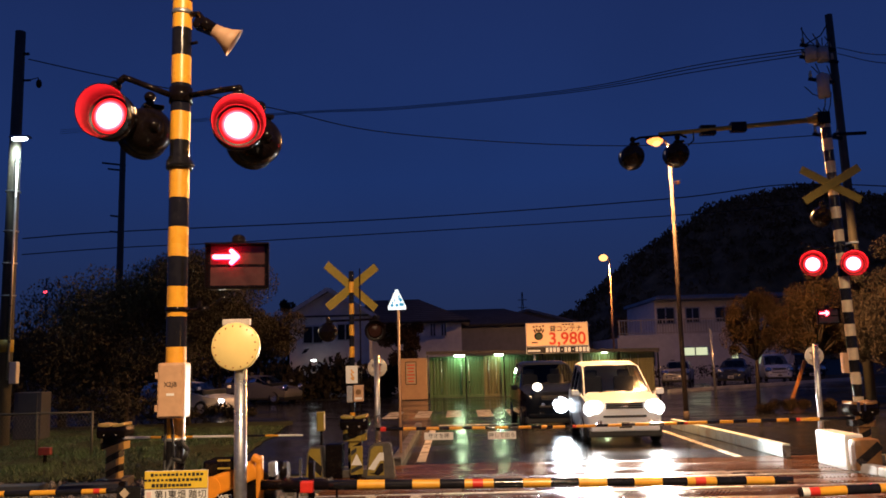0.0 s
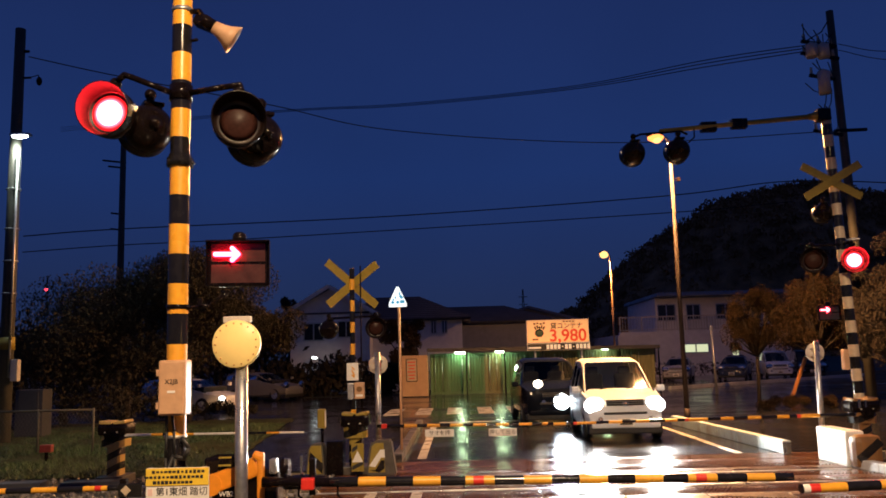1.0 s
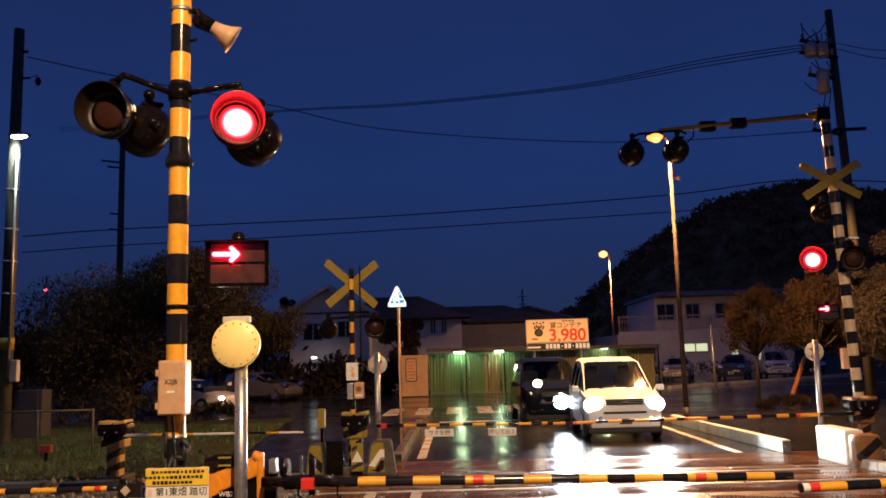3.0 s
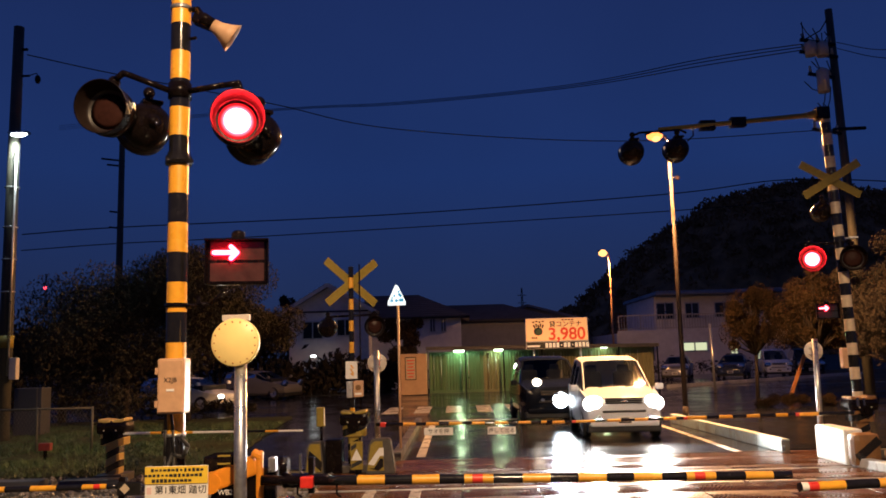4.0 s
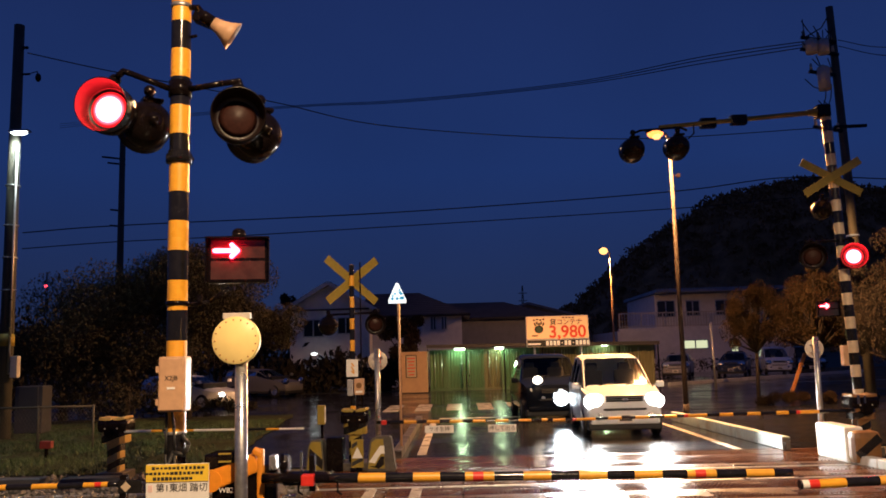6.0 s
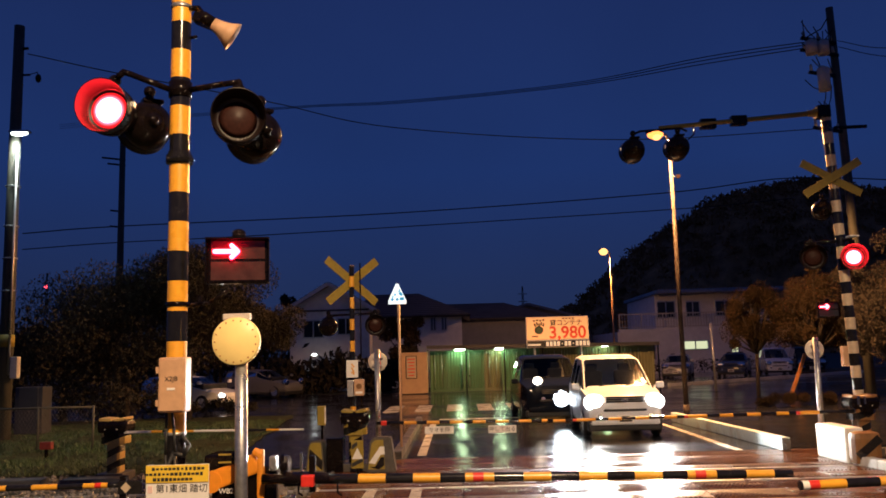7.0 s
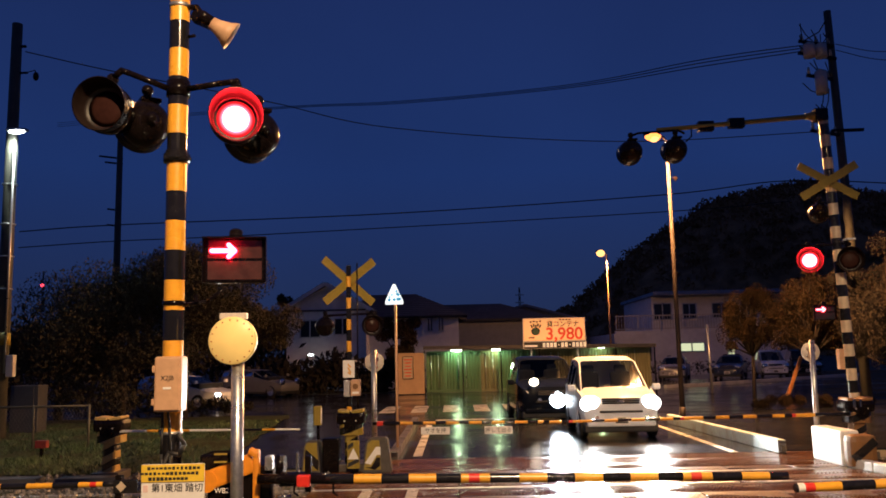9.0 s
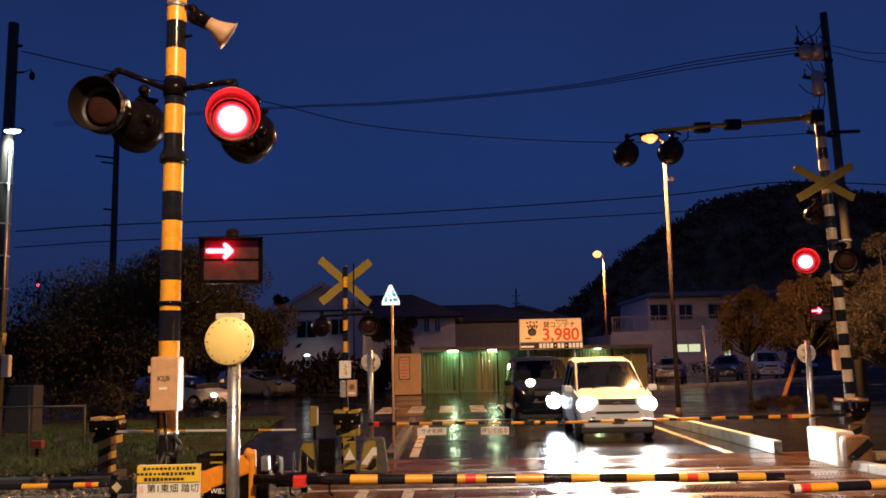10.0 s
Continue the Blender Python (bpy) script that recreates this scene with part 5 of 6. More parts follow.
part("small_print", b, M_INK, bb)
b = bmn()
ball(b, (-0.88, -0.06, 2.82), 1.0, 16, (0.22, 0.008, 0.20))
for k in range(5):
    bx(b, (-1.06 + k * 0.10, -0.066, 3.06 + 0.05 * (k % 2)), (0.07, 0.01, 0.16), Matrix.Rotation(radians(-24 + 12 * k), 4, "Y"))
for k in range(4):
    bx(b, (-1.10 + k * 0.15, -0.066, 3.26 + 0.03 * (k % 2)), (0.09, 0.01, 0.07))
    bx(b, (-1.18 + k * 0.07, -0.066, 2.52), (0.05, 0.01, 0.08))
part("emblem", b, M_DARK, bb, "dark round emblem")
b = bmn()
ball(b, (-0.87, -0.07, 2.80), 1.0, 14, (0.17, 0.008, 0.155))
part("emblem_centre", b, M_GREEN, bb)
for sx in (-1.1, 1.1):
    b = bmn()
    cy(b, (sx, 0.1, 0), (sx, 0.1, 2.6), 0.06, None, 10)
    part("post", b, M_STEEL, bb)


def corrugated(b, x0, x1, y, z0, z1, pitch=0.14, depth=0.03):
    n_ = int((x1 - x0) / pitch * 2)
    prev = None
    for i in range(n_ + 1):
        x = x0 + (x1 - x0) * i / n_
        yy = y - (depth if i % 2 else 0)
        cur = (b.verts.new((x, yy, z0)), b.verts.new((x, yy, z1)))
        if prev:
            b.faces.new((prev[0], cur[0], cur[1], prev[1]))
        prev = cur


def container(x0, x1, y, h, sheet, label):
    c = thing("storage_container", pose(0, 0, 0), label, "container", "storage containers")
    b = bmn()
    corrugated(b, x0, x1, y, 0.12, h)
    bx(b, ((x0 + x1) / 2, y + 1.25, h / 2 + 0.06), (x1 - x0, 2.4, h - 0.13))
    part("body", b, sheet, c)
    b = bmn()
    for x in (x0 + 0.04, x1 - 0.04):
        bx(b, (x, y - 0.02, h / 2), (0.08, 0.1, h))
    bx(b, ((x0 + x1) / 2, y - 0.02, h - 0.04), (x1 - x0 - 0.17, 0.1, 0.08))
    bx(b, ((x0 + x1) / 2, y - 0.02, 0.06), (x1 - x0 - 0.17, 0.1, 0.10))
    part("frame", b, sheet, c)
    b = bmn()
    xm = (x0 + x1) / 2
    for dx in (-0.18, 0.18):
        cy(b, (xm + dx, y - 0.06, 0.2), (xm + dx, y - 0.06, h - 0.15), 0.018, None, 8)
    part("lock_rod", b, M_STEEL, c)
    return c


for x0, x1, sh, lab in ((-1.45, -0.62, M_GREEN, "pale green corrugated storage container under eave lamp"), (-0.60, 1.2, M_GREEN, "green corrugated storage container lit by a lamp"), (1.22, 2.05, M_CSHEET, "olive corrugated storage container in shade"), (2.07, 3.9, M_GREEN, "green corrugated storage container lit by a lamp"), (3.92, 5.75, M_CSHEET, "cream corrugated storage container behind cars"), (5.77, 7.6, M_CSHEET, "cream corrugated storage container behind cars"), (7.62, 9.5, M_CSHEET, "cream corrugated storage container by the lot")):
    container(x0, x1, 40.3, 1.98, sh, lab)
tp = thing("tan_shed", pose(0, 0, 0), "tan sheet-metal shed with a pasted notice", "shed", "")
b = bmn()
bx(b, (-2.10, 39.2, 0.98), (1.22, 1.6, 1.9), bevel=0.02)
part("wall", b, M_TAN, tp)
b = bmn()
bx(b, (-2.25, 38.39, 1.25), (0.46, 0.02, 1.0))
nb = part("notice", b, M_CREAM, tp, "pale notice sheet")
b = bmn()
for sx in (-0.245, 0.245):
    bx(b, (-2.25 + sx, 38.385, 1.25), (0.03, 0.02, 1.03))
for sz in (-0.515, 0.515):
    bx(b, (-2.25, 38.385, 1.25 + sz), (0.46, 0.02, 0.03))
part("notice_frame", b, M_DARK, nb)
b = bmn()
for i in range(6):
    bx(b, (-2.25, 38.375, 1.62 - i * 0.15), (0.36 - 0.05 * (i % 3), 0.006, 0.05))
part("print", b, M_SIGNR, nb)
sr = thing("shed_roof", pose(0, 0, 0), "dark flat canopy over the containers", "roof", "")
b = bmn()
bx(b, (4.0, 40.9, 2.12), (11.1, 3.4, 0.10), Matrix.Rotation(radians(0.6), 4, "Y"))
bx(b, (4.0, 39.22, 2.10), (11.1, 0.05, 0.16), Matrix.Rotation(radians(0.6), 4, "Y"))
part("canopy", b, M_ROOF, sr)
for i in range(7):
    b = bmn()
    bx(b, (-1.5 + i * 1.83, 39.3, 1.02), (0.06, 0.06, 2.05))
    part("post", b, M_DARK, sr)
for x, w0, z in ((0.03, 0.5, 2.0), (1.93, 0.42, 2.0), (6.98, 0.3, 2.0)):
    sl = thing("shed_lamp", pose(x, 39.5, z), "lit greenish white lamp under the canopy", "lamp", "shed lamps")
    b = bmn()
    bx(b, (0, 0, 0.045), (w0 + 0.1, 0.14, 0.05), bevel=0.01)
    part("fitting", b, M_GREY, sl)
    b = bmn()
    cy(b, (-w0 / 2, -0.06, 0.0), (w0 / 2, -0.06, 0.0), 0.045, None, 12)
    part("tube", b, G_SHED, sl, "lit tube")


# ---- houses ----
def window(parent, x, y, z, w0, h0, lit=None):
    b = bmn()
    for sx in (-1, 0, 1):
        bx(b, (x + sx * (w0 / 2), y - 0.03, z), (0.06, 0.07, h0 + 0.06))
    for sz in (-1, 1):
        bx(b, (x, y - 0.03, z + sz * h0 / 2), (w0 - 0.07, 0.07, 0.06))
    fr_ = part("window", b, M_STEEL, parent)
    for sx in (-0.25, 0.25):
        b = bmn()
        bx(b, (x + sx * w0, y - 0.01, z), (w0 * 0.44, 0.02, h0 - 0.07))
        part("pane", b, lit or M_WINDOW, fr_)
    return fr_


def gable_house(m, w0, d0, eave, ridge, label, wins, over_=0.5, wall=M_WALLW, hip=0.0):
    h = thing("house", m, label, "house", "houses")
    b = bmn()
    pts = [(-w0 / 2, 0), (w0 / 2, 0), (w0 / 2, eave), (0, ridge - 0.12), (-w0 / 2, eave)]
    fr_ = [b.verts.new((x, 0, z)) for x, z in pts]
    bk_ = [b.verts.new((x, d0 - (hip if z > eave else 0), z)) for x, z in pts]
    b.faces.new(fr_), b.faces.new(bk_[:3] + bk_[4:]), b.faces.new(bk_[2:])
    for i in range(5):
        b.faces.new((fr_[i], fr_[(i + 1) % 5], bk_[(i + 1) % 5], bk_[i]))
    part("wall", b, wall, h)
    for sg in (-1, 1):
        a = math.atan2(ridge - eave, w0 / 2)
        l_ = math.hypot(w0 / 2, ridge - eave) + over_
        b = bmn()
        n_ = int(l_ / 0.3)
        prev = None
        for i in range(2 * n_ + 1):
            x = -l_ / 2 + i * l_ / (2 * n_)
            z = 0.07 + 0.04 * (i % 2)
            back = d0 + over_ - (hip + over_) * (0.5 - sg * x / l_) * (hip > 0)
            cur = [b.verts.new((x, y_, z_)) for y_, z_ in ((-over_, -0.07), (-over_, z), (back, z), (back, -0.07))]
            if prev:
                for q in range(4):
                    b.faces.new((prev[q], prev[(q + 1) % 4], cur[(q + 1) % 4], cur[q]))
            else:
                b.faces.new(cur)
            prev = cur
        b.faces.new(prev)
        cx = sg * (l_ / 2 * math.cos(a))
        part("roof", b, M_ROOF, h, "dark tiled roof slope", Matrix.Translation((cx, 0, ridge - l_ / 2 * math.sin(a) + 0.02)) @ Matrix.Rotation(sg * a, 4, "Y"))
        b = bmn()
        bx(b, (0, -over_ - 0.03, -0.02), (l_, 0.05, 0.2))
        part("bargeboard", b, wall, h, "pale gable board", Matrix.Translation((cx, 0, ridge - l_ / 2 * math.sin(a) + 0.02)) @ Matrix.Rotation(sg * a, 4, "Y"))
    if hip:
        b = bmn()
        lo = eave - over_ * (ridge - eave) / math.hypot(w0 / 2, ridge - eave)
        hx = w0 / 2 + over_ * 0.97
        top, bot = [[b.verts.new((x, y, z + k)) for x, y, z in ((-hx, d0 + over_, lo), (hx, d0 + over_, lo), (0, d0 - hip, ridge))] for k in (0.10, -0.04)]
        b.faces.new(top), b.faces.new(bot)
        for i in range(3):
            b.faces.new((top[i], top[(i + 1) % 3], bot[(i + 1) % 3], bot[i]))
        part("hip_roof", b, M_ROOF, h, "dark tiled hip end")
    b = bmn()
    bx(b, (0, -0.04, eave - 0.15), (w0, 0.08, 0.1))
    part("gutter", b, M_ROOF, h)
    for wx, wz, ww, wh in wins:
        window(h, wx, 0, wz, ww, wh)
    return h


gable_house(pose(-7.1, 45, 0), 4.4, 8, 4.55, 5.85, "white gabled house with dark windows at dusk", [(-0.9, 3.4, 1.1, 0.95), (0.9, 3.5, 0.9, 0.9)])
h2 = gable_house(pose(-5.0, 49.5, 0, 0, 0, -90), 6.0, 5.2, 4.15, 5.45, "pale house with dark roof and slit windows", [], hip=2.6)
for wx in (-1.42, -0.80):
    window(h2, wx + 5.0, -3.0, 3.55, 0.3, 0.75).matrix_basis = pose(0, 0, 0, 0, 0, 90)
gable_house(pose(-1.2, 60, 0, 0, 0, -90), 6.5, 7.5, 4.3, 5.4, "dark house beyond the container yard", [], wall=M_WALLD, hip=3.0)
gable_house(pose(6.0, 70, 0), 9.5, 9, 4.6, 5.9, "dark far house below the hill", [], wall=M_WALLD)
gable_house(pose(-8.9, 58, 0), 5, 8, 4.2, 5.6, "dark far house behind the white one", [], wall=M_WALLD)

ob_ = thing("office_building", pose(0, 0, 0), "two-storey pale building with a lit window", "building", "")
b = bmn()
bx(b, (18.0, 66, 1.55), (12.6, 11, 3.1), bevel=0.02)
part("lower_wall", b, M_WALLW, ob_)
b = bmn()
bx(b, (19.1, 66.5, 4.45), (8.6, 10, 2.7), bevel=0.02)
part("upper_wall", b, M_WALLW, ob_)
b = bmn()
bx(b, (19.4, 65.9, 5.95), (9.6, 12, 0.25), bevel=0.03)
roof_ = part("roof", b, mat("blue_grey_metal_roof", (0.20, 0.24, 0.31), 0.4, 0.2, 0.15, 6, 0.05, 0.3), ob_, "blue-grey metal roof with seams")
for i in range(33):
    b = bmn()
    bx(b, (14.8 + i * 0.287, 65.9, 6.105), (0.05, 12, 0.05))
    part("seam", b, roof_.data.materials[0], roof_)
b = bmn()
bx(b, (16.7, 60.75, 3.2), (9.7, 0.5, 0.2), bevel=0.02)
balc = part("balcony", b, M_WALLW, ob_, "long balcony with a pale railing")
b = bmn()
bx(b, (16.7, 60.55, 4.38), (9.7, 0.06, 0.08))
bx(b, (16.7, 60.55, 3.42), (9.7, 0.05, 0.05))
part("rail", b, M_GREY, balc)
for i in range(49):
    b = bmn()
    bx(b, (11.9 + i * 0.2, 60.55, 3.84), (0.10 if i % 8 == 0 else 0.035, 0.03, 1.0))
    part("baluster", b, M_GREY, balc)
for wx, wz, ww, wh in ((15.6, 4.7, 1.3, 1.2), (17.6, 4.7, 1.0, 1.1), (20.0, 4.7, 1.4, 1.1), (22.0, 4.7, 1.2, 1.1)):
    window(ob_, wx, 61.48, wz, ww, wh)
window(ob_, 17.35, 60.48, 2.0, 1.85, 0.62, G_ROOM)
window(ob_, 20.2, 60.48, 1.8, 0.5, 0.8, G_ROOM)
window(ob_, 13.6, 60.48, 1.6, 1.6, 1.1)


# ---- trees, hill, verge ----
def leaves(b, c, r, n_, size, squash=0.8):
    """Small tilted leaf clumps filling a ragged lump about c."""
    for _ in range(n_):
        d = Vector((random.gauss(0, 1), random.gauss(0, 1), random.gauss(0, 1))).normalized()
        k = random.random() ** 0.45
        p = Vector(c) + Vector((d.x * r, d.y * r, d.z * r * squash)) * k
        s = size * random.uniform(0.5, 1.3)
        q = Euler((random.uniform(0, 6.3), random.uniform(0, 6.3), random.uniform(0, 6.3))).to_matrix()
        pts = [q @ Vector(v) * s + p for v in ((-1, 0, 0), (0, -0.45, 0.12), (1, 0, 0), (0, 0.45, 0.12))]
        f = b.faces.new([b.verts.new(v) for v in pts])


def tree(m, h, spread, lumps, n_, size, leaf, label, seed, trunk=0.35, flat=0.8, lump=(0.32, 0.55), girth=0.14):
    random.seed(seed)
    t = thing("tree", m, label, "tree", "trees")
    b = bmn()
    cy(b, (0, 0, 0), (0.05, 0, h * trunk), girth, girth * 0.7, 10)
    tips = []
    for i in range(lumps):
        a = i * 2.4 + random.uniform(-0.4, 0.4)
        rr_ = spread * math.sqrt((i + 0.5) / lumps)
        z = h * (trunk + (0.85 - trunk) * random.uniform(0.1, 1) * (1 - 0.35 * (rr_ / spread) ** 2))
        tip = Vector((rr_ * math.cos(a), rr_ * math.sin(a), z))
        tips.append(tip)
        cy(b, (0.05, 0, h * trunk * 0.9), tip, 0.05, 0.015, 6)
    part("trunk", b, M_BARK, t)
    b = bmn()
    for tip in tips:
        leaves(b, tip, spread * random.uniform(*lump), n_ // lumps, size, flat)
    part("crown", b, leaf, t, "ragged leafy crown")
    random.seed(seed + 99)
    return t


def bush_row(x0, x1, y, z, n_, leaf, name, label, size=0.09):
    random.seed(int(x0 * 7 + y))
    b = bmn()
    x = x0
    while x < x1:
        leaves(b, (x, y + random.uniform(-0.6, 0.6), z * random.uniform(0.2, 0.62)), random.uniform(0.6, 1.1) * z * 0.5, n_, size)
        x += min(0.6, z * 0.5)
    return tagged(link(name, b, leaf), label, "bushes", kind="stuff")


tree(pose(-10.4, 25.5, 0), 5.5, 2.6, 22, 52000, 0.045, M_LEAF, "dark broad tree against the dusk sky", 3)
tree(pose(-8.3, 25.0, 0), 5.9, 2.1, 20, 44000, 0.045, M_LEAF, "dark tall tree beside the signal post", 5, trunk=0.5)
tree(pose(-12.6, 26.0, 0), 4.6, 1.9, 14, 30000, 0.045, M_LEAF, "dark low tree by the pole", 7)
tree(pose(-7.1, 27.0, 0), 4.5, 1.45, 14, 28000, 0.045, M_LEAF, "dark tree hiding the house corner", 9, trunk=0.5)
tree(pose(-2.75, 41.2, 0), 4.9, 1.05, 12, 9000, 0.07, M_LEAF2, "autumn-coloured tree beside the containers", 11)
tree(pose(-10.0, 48.0, 0), 7.0, 0.7, 7, 1500, 0.16, M_LEAF, "narrow dark conifer beside the house", 13, flat=1.6)
tree(pose(-7.9, 62.0, 0), 7.6, 0.8, 7, 1200, 0.2, M_LEAF, "narrow dark conifer behind the house", 15, flat=1.6)
tree(pose(10.75, 30, 0), 4.7, 0.95, 40, 22000, 0.042, M_LEAF2, "orange-lit autumn tree by the car park", 17, trunk=0.36, flat=1.1, lump=(0.2, 0.5), girth=0.075)
tree(pose(11.2, 26, 0), 5.0, 1.05, 44, 24000, 0.04, M_LEAF2, "orange-lit autumn tree behind the signal", 19, trunk=0.34, flat=1.1, lump=(0.2, 0.5), girth=0.075)
tree(pose(11.6, 22, 0), 4.1, 0.98, 40, 22000, 0.038, M_LEAF3, "orange-lit autumn tree at the roadside", 21, trunk=0.32, flat=1.1, lump=(0.2, 0.5), girth=0.075)
tree(pose(12.55, 23.9, 0), 5.7, 1.25, 36, 24000, 0.042, M_LEAF3, "tall autumn tree beside the utility pole", 23, lump=(0.2, 0.45), girth=0.08)
bush_row(-14.0, -9.6, 24.0, 2.6, 700, M_LEAF, "hedge", "dark overgrown hedge below the trees", 0.06)
bush_row(-12.6, -9.7, 27.3, 1.7, 520, M_LEAF, "hedge", "dark bushes beside the side road", 0.055)
bush_row(-9.9, -6.9, 27.5, 0.66, 260, M_LEAF, "hedge", "low dark weeds along the side road", 0.05)
bush_row(-42.0, -9.8, 46.5, 5.2, 200, M_LEAF, "hedge", "dark band of trees beyond the side road", 0.24)
bush_row(-10.5, -2.3, 42.6, 2.3, 300, M_LEAF, "hedge", "dark tall hedge before the houses", 0.2)
bush_row(10.5, 24.0, 55.0, 1.2, 90, M_LEAF2, "hedge", "low hedge at the car park edge")
bush_row(9.0, 12.6, 25.0, 0.42, 900, M_LEAF2, "roadside_weeds", "low brown weeds beside the barrier", 0.024)

# wooded hill
random.seed(31)
b = bmn()
prof = [(0, 2), (30, 14), (42, 22.5), (53, 32.6), (69, 42), (78, 48), (92, 51), (108, 54), (122, 50), (150, 47), (200, 40), (280, 18)]


def hill_top(x):
    for (x0, z0), (x1, z1) in zip(prof, prof[1:]):
        if x0 <= x <= x1:
            return z0 + (z1 - z0) * (x - x0) / (x1 - x0)
    return 2


cols = [10 + i * 4 for i in range(64)]
rows_ = [i / 12 for i in range(13)]
gridv = [[b.verts.new((x + (1 - v) * 0, 190 + 62 * v + random.uniform(-2, 2), (hill_top(x) - 2.2) * math.sin(v * math.pi / 2) ** 0.9 + random.uniform(-0.8, 0.8) * (v > 0))) for x in cols] for v in rows_]
for j in range(12):
    for i in range(len(cols) - 1):
        b.faces.new((gridv[j][i], gridv[j][i + 1], gridv[j + 1][i + 1], gridv[j + 1][i]))
hill = tagged(link("hill", b, M_WOODS), "dark wooded hill behind the town", "hill", kind="structure")
b = bmn()
for _ in range(1500):
    i = random.uniform(14, 258)
    v = random.uniform(0.1, 1.0) ** 0.7
    z = (hill_top(i) - 2.2) * math.sin(v * math.pi / 2) ** 0.9
    leaves(b, (i, 189 + 62 * v, z + 0.4), random.uniform(1.4, 3.0), 26, 0.75)
tagged(link("hill_trees", b, M_WOODS), "dense dark trees covering the hill", "woods", kind="stuff")
b = bmn()
for _ in range(420):
    x = random.uniform(-190, 60)
    leaves(b, (x, 150 + random.uniform(-6, 6), random.uniform(0.5, 4.6)), random.uniform(1.2, 2.4), 16, 0.6)
tagged(link("far_woods", b, M_WOODS), "dark line of far trees and roofs", "woods", kind="stuff")

# grass and stones on the verge
random.seed(41)
M_GRASS = mat("wet_grass", (0.042, 0.080, 0.026), 0.6, 0, 0.5, 2.0, 0, 0.5, wear=(0.08, 0.06, 0.022))
M_VERGE = mat("mossy_damp_soil", (0.034, 0.038, 0.018), 0.95, 0, 0.5, 7, 0.6, 0.6, wear=(0.035, 0.025, 0.013))
M_VERGE.node_tree.nodes["Principled BSDF"].inputs["Specular IOR Level"].default_value = 0.08
b = bmn()
sheet = []
for i in range(20):
    y = 13.3 + i * 0.68
    edge = -4.25 - max(0, y - 16) * 0.1 + 0.25 * noise.noise((y * 0.9, 2, 5))
    sheet.append([b.verts.new((-14 + (edge + 14) * k / 24, y, 0.008 + (0.03 + 0.05 * noise.noise((k * 0.5, i * 0.4, 1))) * (0 < i < 19) * (k < 24))) for k in range(25)])
for r0_, r1_ in zip(sheet, sheet[1:]):
    for k in range(24):
        b.faces.new((r0_[k], r0_[k + 1], r1_[k + 1], r1_[k]))
tagged(link("verge", b, M_VERGE), "mossy damp soil under the grass", "verge", kind="structure")
b = bmn()
for _ in range(46000):
    x, y = random.uniform(-12.0, -4.0), random.uniform(13.2, 24)
    if x > -4.25 - max(0, y - 16) * 0.1 + 0.25 * noise.noise((y * 0.9, 2, 5)) or (x > -5.6 and random.random() < 0.6):
        continue
    h = random.uniform(0.03, 0.13) * (0.5 + 0.9 * max(0, noise.noise((x * 0.6, y * 0.6, 3)) + 0.3))
    a, lean_ = random.uniform(0, 6.28), random.uniform(0.02, 0.16)
    w0 = random.uniform(0.006, 0.014)
    p = Vector((x, y, 0.02))
    s_ = Vector((math.cos(a) * w0, math.sin(a) * w0, 0))
    top = p + Vector((math.cos(a + 1.6) * lean_, math.sin(a + 1.6) * lean_, h))
    b.faces.new([b.verts.new(v) for v in (p - s_, p + s_, top)])
tagged(link("grass", b, M_GRASS), "damp uncut grass on the verge", "grass", kind="stuff")
M_STONE = mat("ballast_stone", (0.20, 0.18, 0.16), 0.35, 0, 0.35, 8, 0.3, 0.4)
b = bmn()
for _ in range(5200):
    x = random.choice((random.uniform(-14, -1.95), random.uniform(-14, -1.95), random.uniform(6.7, 14)))
    y = random.uniform(9.4, 13.3)
    r_ = random.uniform(0.02, 0.05)
    q = Euler((random.random() * 6, random.random() * 6, random.random() * 6)).to_matrix()
    c = Vector((x, y, -0.02 + r_ * 0.3))
    vs = [b.verts.new(c + q @ Vector(v) * r_) for v in ((1, 0, 0), (-1, 0.1, 0), (0, 1, 0.1), (0.1, -1, 0), (0, 0, 0.8), (0, 0.1, -0.8))]
    for i, j, k in ((0, 2, 4), (2, 1, 4), (1, 3, 4), (3, 0, 4), (2, 0, 5), (1, 2, 5), (3, 1, 5), (0, 3, 5)):
        b.faces.new((vs[i], vs[j], vs[k]))
tagged(link("ballast", b, M_STONE), "grey-brown ballast stones along the rails", "ballast", kind="stuff")

# wire fence on the verge
fn = thing("wire_fence", pose(0, 0, 0), "wire mesh fence with thin posts and rail", "fence", "")
b = bmn()
cy(b, (-9.9, 17, 0.90), (-7.6, 17, 0.90), 0.022, None, 8)
part("rail", b, M_POLE, fn)
for x in (-9.9, -8.75, -7.6):
    b = bmn()
    cy(b, (x, 17, -0.05), (x, 17, 0.93), 0.025, None, 8)
    part("post", b, M_POLE, fn)
b = bmn()
for i in range(38):
    for sg in (-1, 1):
        x0_ = -10.45 + i * 0.077 if sg > 0 else -9.9 + i * 0.077
        x1_ = x0_ + 0.55 * sg if sg < 0 else x0_ + 0.55
        p, q = Vector((x0_, 17, 0.02)), Vector((x1_, 17, 0.88))
        u0, u1 = 0.0, 1.0
        for lim, above in ((-9.9, True), (-7.6, False)):
            u = (lim - p.x) / (q.x - p.x)
            if (q.x > p.x) == above:
                u0 = max(u0, u)
            else:
                u1 = min(u1, u)
        if u1 - u0 > 0.02:
            cy(b, p.lerp(q, u0), p.lerp(q, u1), 0.0022, None, 4)
part("mesh", b, M_WETC, fn)
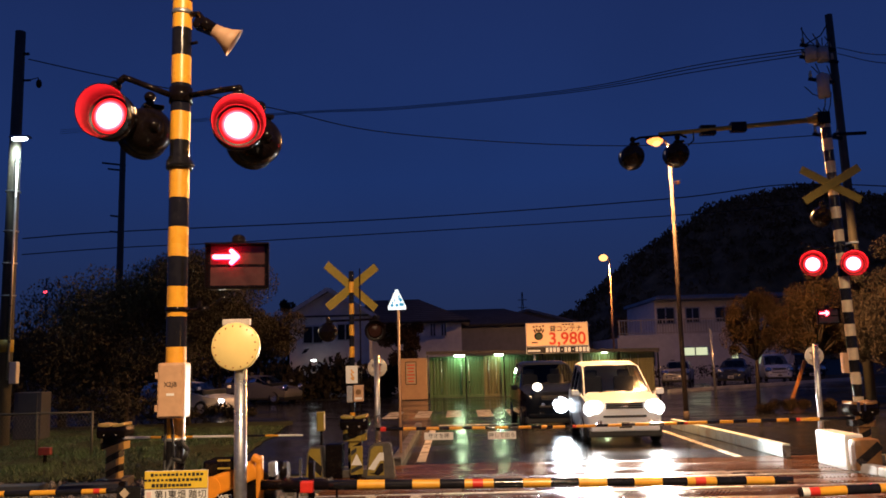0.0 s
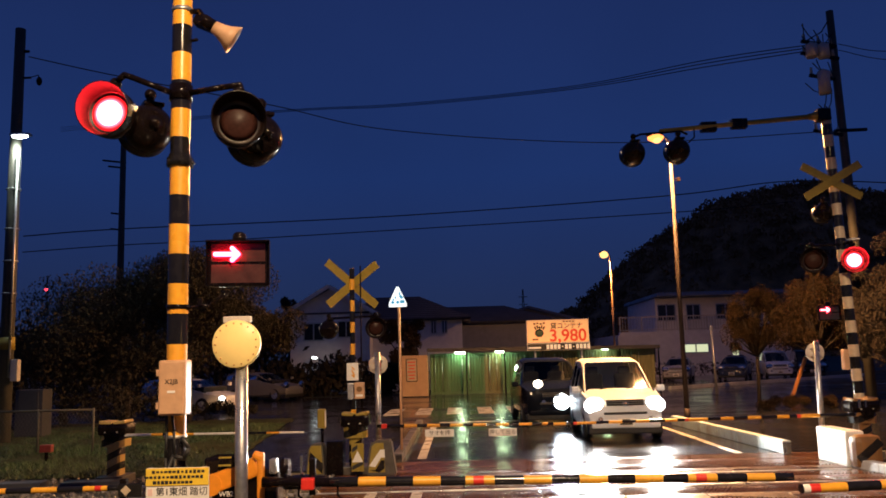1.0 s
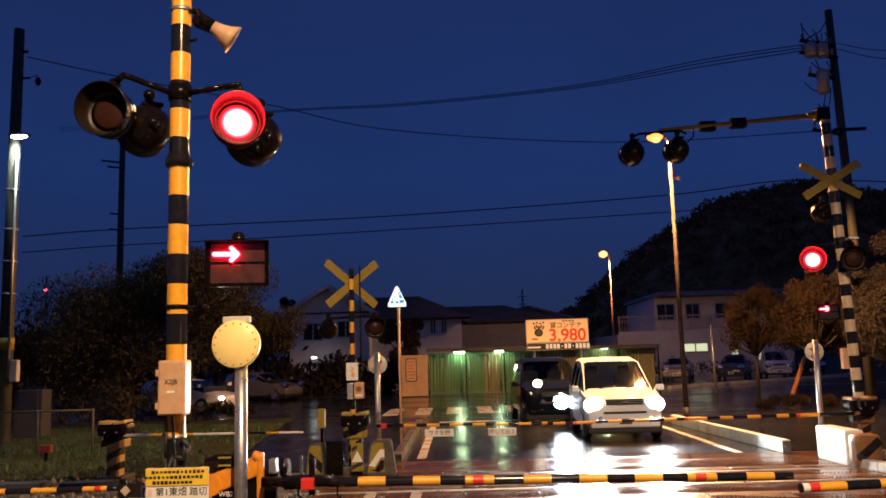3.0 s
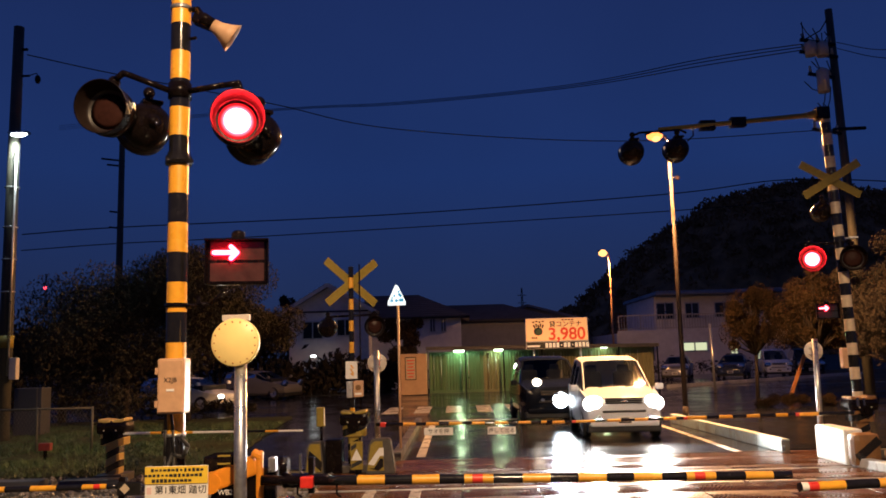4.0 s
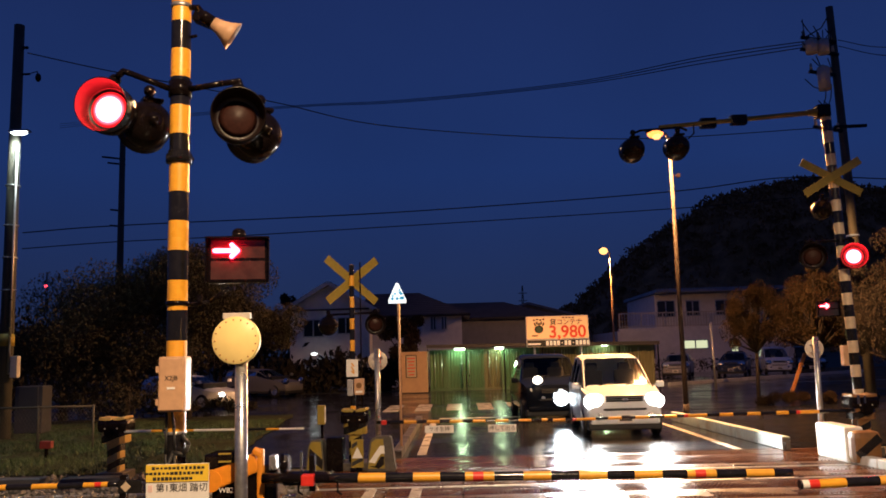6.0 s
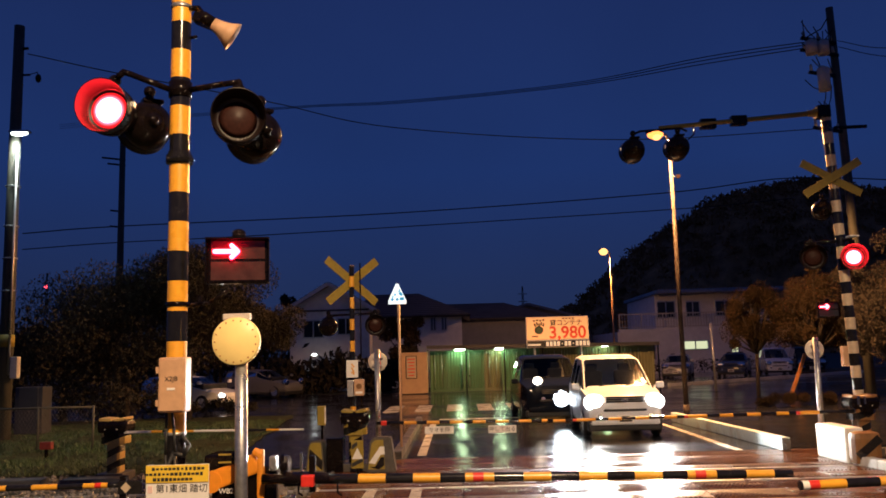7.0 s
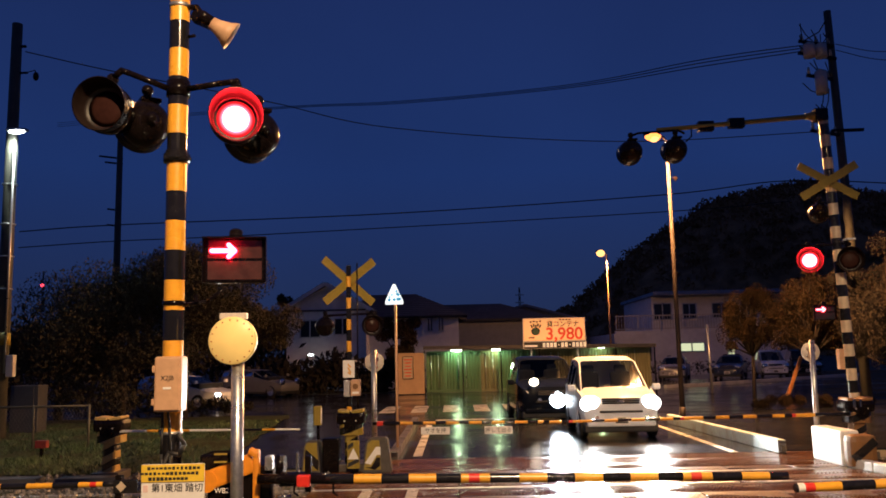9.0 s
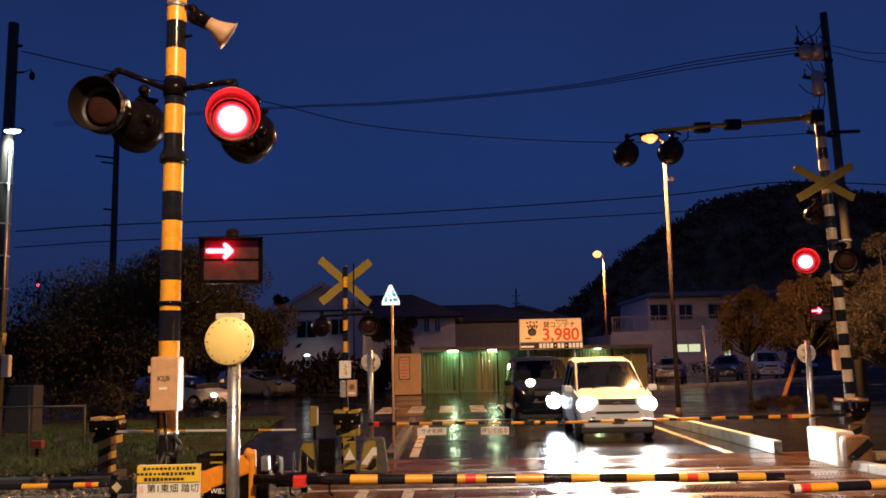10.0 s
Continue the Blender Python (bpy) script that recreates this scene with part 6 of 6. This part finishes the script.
rb = thing("red_marker", pose(-7.8, 15.5, 0), "small dull red marker box in grass", "marker", "")
b = bmn()
bx(b, (0, 0, 0.28), (0.22, 0.12, 0.14), bevel=0.015)
part("box", b, mat("dull_red_paint", (0.16, 0.02, 0.015), 0.6, 0, 0.2, 15, 0.05, 0.3), rb)
b = bmn()
bx(b, (0, 0, 0.1), (0.05, 0.05, 0.3))
part("stake", b, M_DARK, rb)
M_CAB = mat("dark_grey_cabinet_paint", (0.05, 0.05, 0.058), 0.5, 0, 0.1, 8, 0.05, 0.3)
cb = thing("equipment_cabinet", pose(-11.0, 21.3, 0), "dark grey equipment cabinet beyond the fence", "cabinet", "")
b = bmn()
bx(b, (-0.1, 0, 0.62), (0.72, 0.5, 1.24), bevel=0.02)
part("body", b, M_CAB, cb)
b = bmn()
bx(b, (-0.1, -0.26, 0.65), (0.5, 0.02, 1.15), bevel=0.005)
part("door", b, M_CAB, cb)

# ---- cars beyond ----
SEDAN = [(0.0, 0.28, 0.62, 0.62, 0.5), (0.06, 0.22, 0.72, 0.74, 0.6), (0.4, 0.2, 0.82, 0.82, 0.7), (1.15, 0.2, 0.92, 0.84, 0.74), (1.9, 0.2, 1.36, 0.84, 0.58), (2.6, 0.2, 1.42, 0.84, 0.58), (3.3, 0.2, 1.36, 0.83, 0.57), (3.9, 0.25, 1.0, 0.8, 0.6), (4.1, 0.35, 0.8, 0.75, 0.6)]
# Pale van's paint darkened: the shade under the trees is put in colour.
M_SHADEVAN = mat("shaded_white_car_paint", (0.13, 0.13, 0.135), 0.4, 0, 0.05, 3, 0, 0.1)
car("compact_car", pose(-8.28, 30.0, 0, 0, 0, 70), M_WHITECAR, [(y, a, z * 0.76, h, r) for y, a, z, h, r in VAN], "white compact car with lights on behind the hedge", "passing cars", glow("dim_headlight", (1.0, 0.97, 0.9), 9.0), grille=False, w=0.82, lamp_size=(0.15, 0.085), lamp_pos=(0.6, 0.55), wheels=(0.8, 3.2))
car("delivery_van", pose(-7.75, 38.6, 0, 0, 0, 66), M_SHADEVAN, [(y, a, z * 0.80, h, r) for y, a, z, h, r in VAN], "pale van parked behind trees, its shade in the paint", "parked cars", grille=False)
car("minivan", pose(19.5, 50.5, 0, 0, 0, -12), M_WHITECAR, VAN, "pale van parked below the trees", "parked cars")
car("minivan", pose(21.6, 50.8, 0, 0, 0, -12), M_DARKCAR, VAN, "dark blue van parked below the trees", "parked cars")
car("saloon_car", pose(16.2, 49.5, 0, 0, 0, -25), M_BLUECAR, SEDAN, "dark car parked before the building", "parked cars", w=0.84)
car("saloon_car", pose(12.9, 49.5, 0, 0, 0, -20), M_SILVERCAR, SEDAN, "grey car parked behind the lamp post", "parked cars", w=0.84)

# ---- small lights and far masts ----
G_SMALL = glow("small_white_lamp_lit", (0.9, 1.0, 0.95), 8.0)
G_BEACON = glow("red_beacon_lit", (1.0, 0.05, 0.08), 6.0)


def small_lamp(m, h, head, size, label):
    s = thing("yard_lamp", m, label, "lamp", "small far lamps")
    b = bmn()
    cy(b, (0, 0, 0), (0, 0, h), 0.05, 0.04, 8)
    tube(b, [(0, 0, h), (0.15, 0, h + 0.05)], 0.03)
    part("post", b, M_POLE, s)
    b = bmn()
    ball(b, (0.2, -0.05, h), size, 10, (1.6, 1, 0.6))
    part("lamp_bowl", b, head, s, "lit lamp")


small_lamp(pose(-7.98, 44, 0), 1.98, G_SMALL, 0.10, "small lit yard lamp beside the house")
small_lamp(pose(3.3, 62, 0), 4.3, G_SMALL, 0.10, "small lit white lamp among far houses")


def mast(m, h, beacon, label):
    s = thing("radio_mast", m, label, "mast", "far masts")
    b = bmn()
    for sx in (-1, 1):
        cy(b, (sx * 0.5, 0, 0), (sx * 0.08, 0, h), 0.09, 0.05, 6)
    n_ = 10
    for i in range(n_):
        z0, z1 = h * i / n_, h * (i + 1) / n_
        w0, w1 = 0.5 - 0.42 * i / n_, 0.5 - 0.42 * (i + 1) / n_
        cy(b, (-w0, 0, z0), (w1, 0, z1), 0.04, None, 5)
        cy(b, (w0, 0, z0), (-w1, 0, z1), 0.04, None, 5)
    for z in (0.9, 0.8):
        bx(b, (0, 0, h * z), (1.6, 0.15, 0.12))
    part("lattice", b, M_DARK, s)
    if beacon:
        b = bmn()
        ball(b, (0, -0.3, h - 2.5), 0.28, 10)
        part("beacon", b, G_BEACON, s, "lit red beacon")


mast(pose(12.0, 150, 0), 14.0, False, "dark lattice mast above far roofs")
mast(pose(-76.5, 150, 0), 19.0, True, "dark lattice mast with a red beacon")

# cable troughs and a marker beside the rails
for x_, y_, l_ in ((-6.6, 12.35, 0.75), (-5.45, 12.3, 0.9)):
    tr = thing("cable_trough", pose(x_, y_, 0, 0, 0, 3), "dark concrete cable trough lid by rails", "trough", "cable troughs")
    b = bmn()
    bx(b, (0, 0, 0.05), (l_, 0.3, 0.10), bevel=0.015)
    part("lid", b, M_CAB, tr)
mk = thing("chevron_marker", pose(-2.60, 6.35, 0), "black and orange chevron marker at the bar", "marker", "")
b = bmn()
bx(b, (0, 0.03, 0.45), (0.05, 0.05, 0.9))
part("stake", b, M_DARK, mk)
b = bmn()
bx(b, (0.06, 0, 0.82), (0.18, 0.02, 0.10), bevel=0.005)
part("plate", b, M_BLK, mk)
b = bmn()
bx(b, (0.03, -0.012, 0.82), (0.055, 0.006, 0.055), Matrix.Rotation(radians(45), 4, "Y"))
part("chevron", b, M_CREAM, mk)

fk = thing("kerb_stone", pose(9.9, 39.3, 0, 0, 0, 38.5), "long pale kerb beside the far car park", "kerb", "kerbs")
for i in range(12):
    b = bmn()
    bx(b, (0.8 + i * 1.62, 0, 0.07), (1.6, 0.18, 0.16), bevel=0.02)
    part("stone", b, M_CONC, fk)


def motions():
    """The red lamps flash in turn: each lens turns its lit face forward and back."""
    step = 0.606
    for key, phase in (("near_a", 1), ("near_b", 0), ("far_a", 0), ("far_b", 1)):
        ob = LENSES[key]
        angle = 0.0
        rows = [(0.0, angle)]
        state = True
        for k in range(0, 17):
            t = 0.02 + step * k
            want = (k % 2) == phase
            if k == 0 and want:
                continue
            if want != state:
                a = frame(t) - 1
                for j, turn in enumerate((0, 60, 120, 180)):
                    tt = (a - (2 if k else 1) + j) / FPS
                    rows.append((tt, angle + turn))
                angle += 180
                state = want
        rows.append((10.0, angle))
        clean = []
        for t, g in rows:
            if clean and frame(t) <= frame(clean[-1][0]):
                clean[-1] = (clean[-1][0], g)
            else:
                clean.append((t, g))
        walk(ob, [(t, pose(0, -0.005, 0, 0, 0, g)) for t, g in clean])


motions()
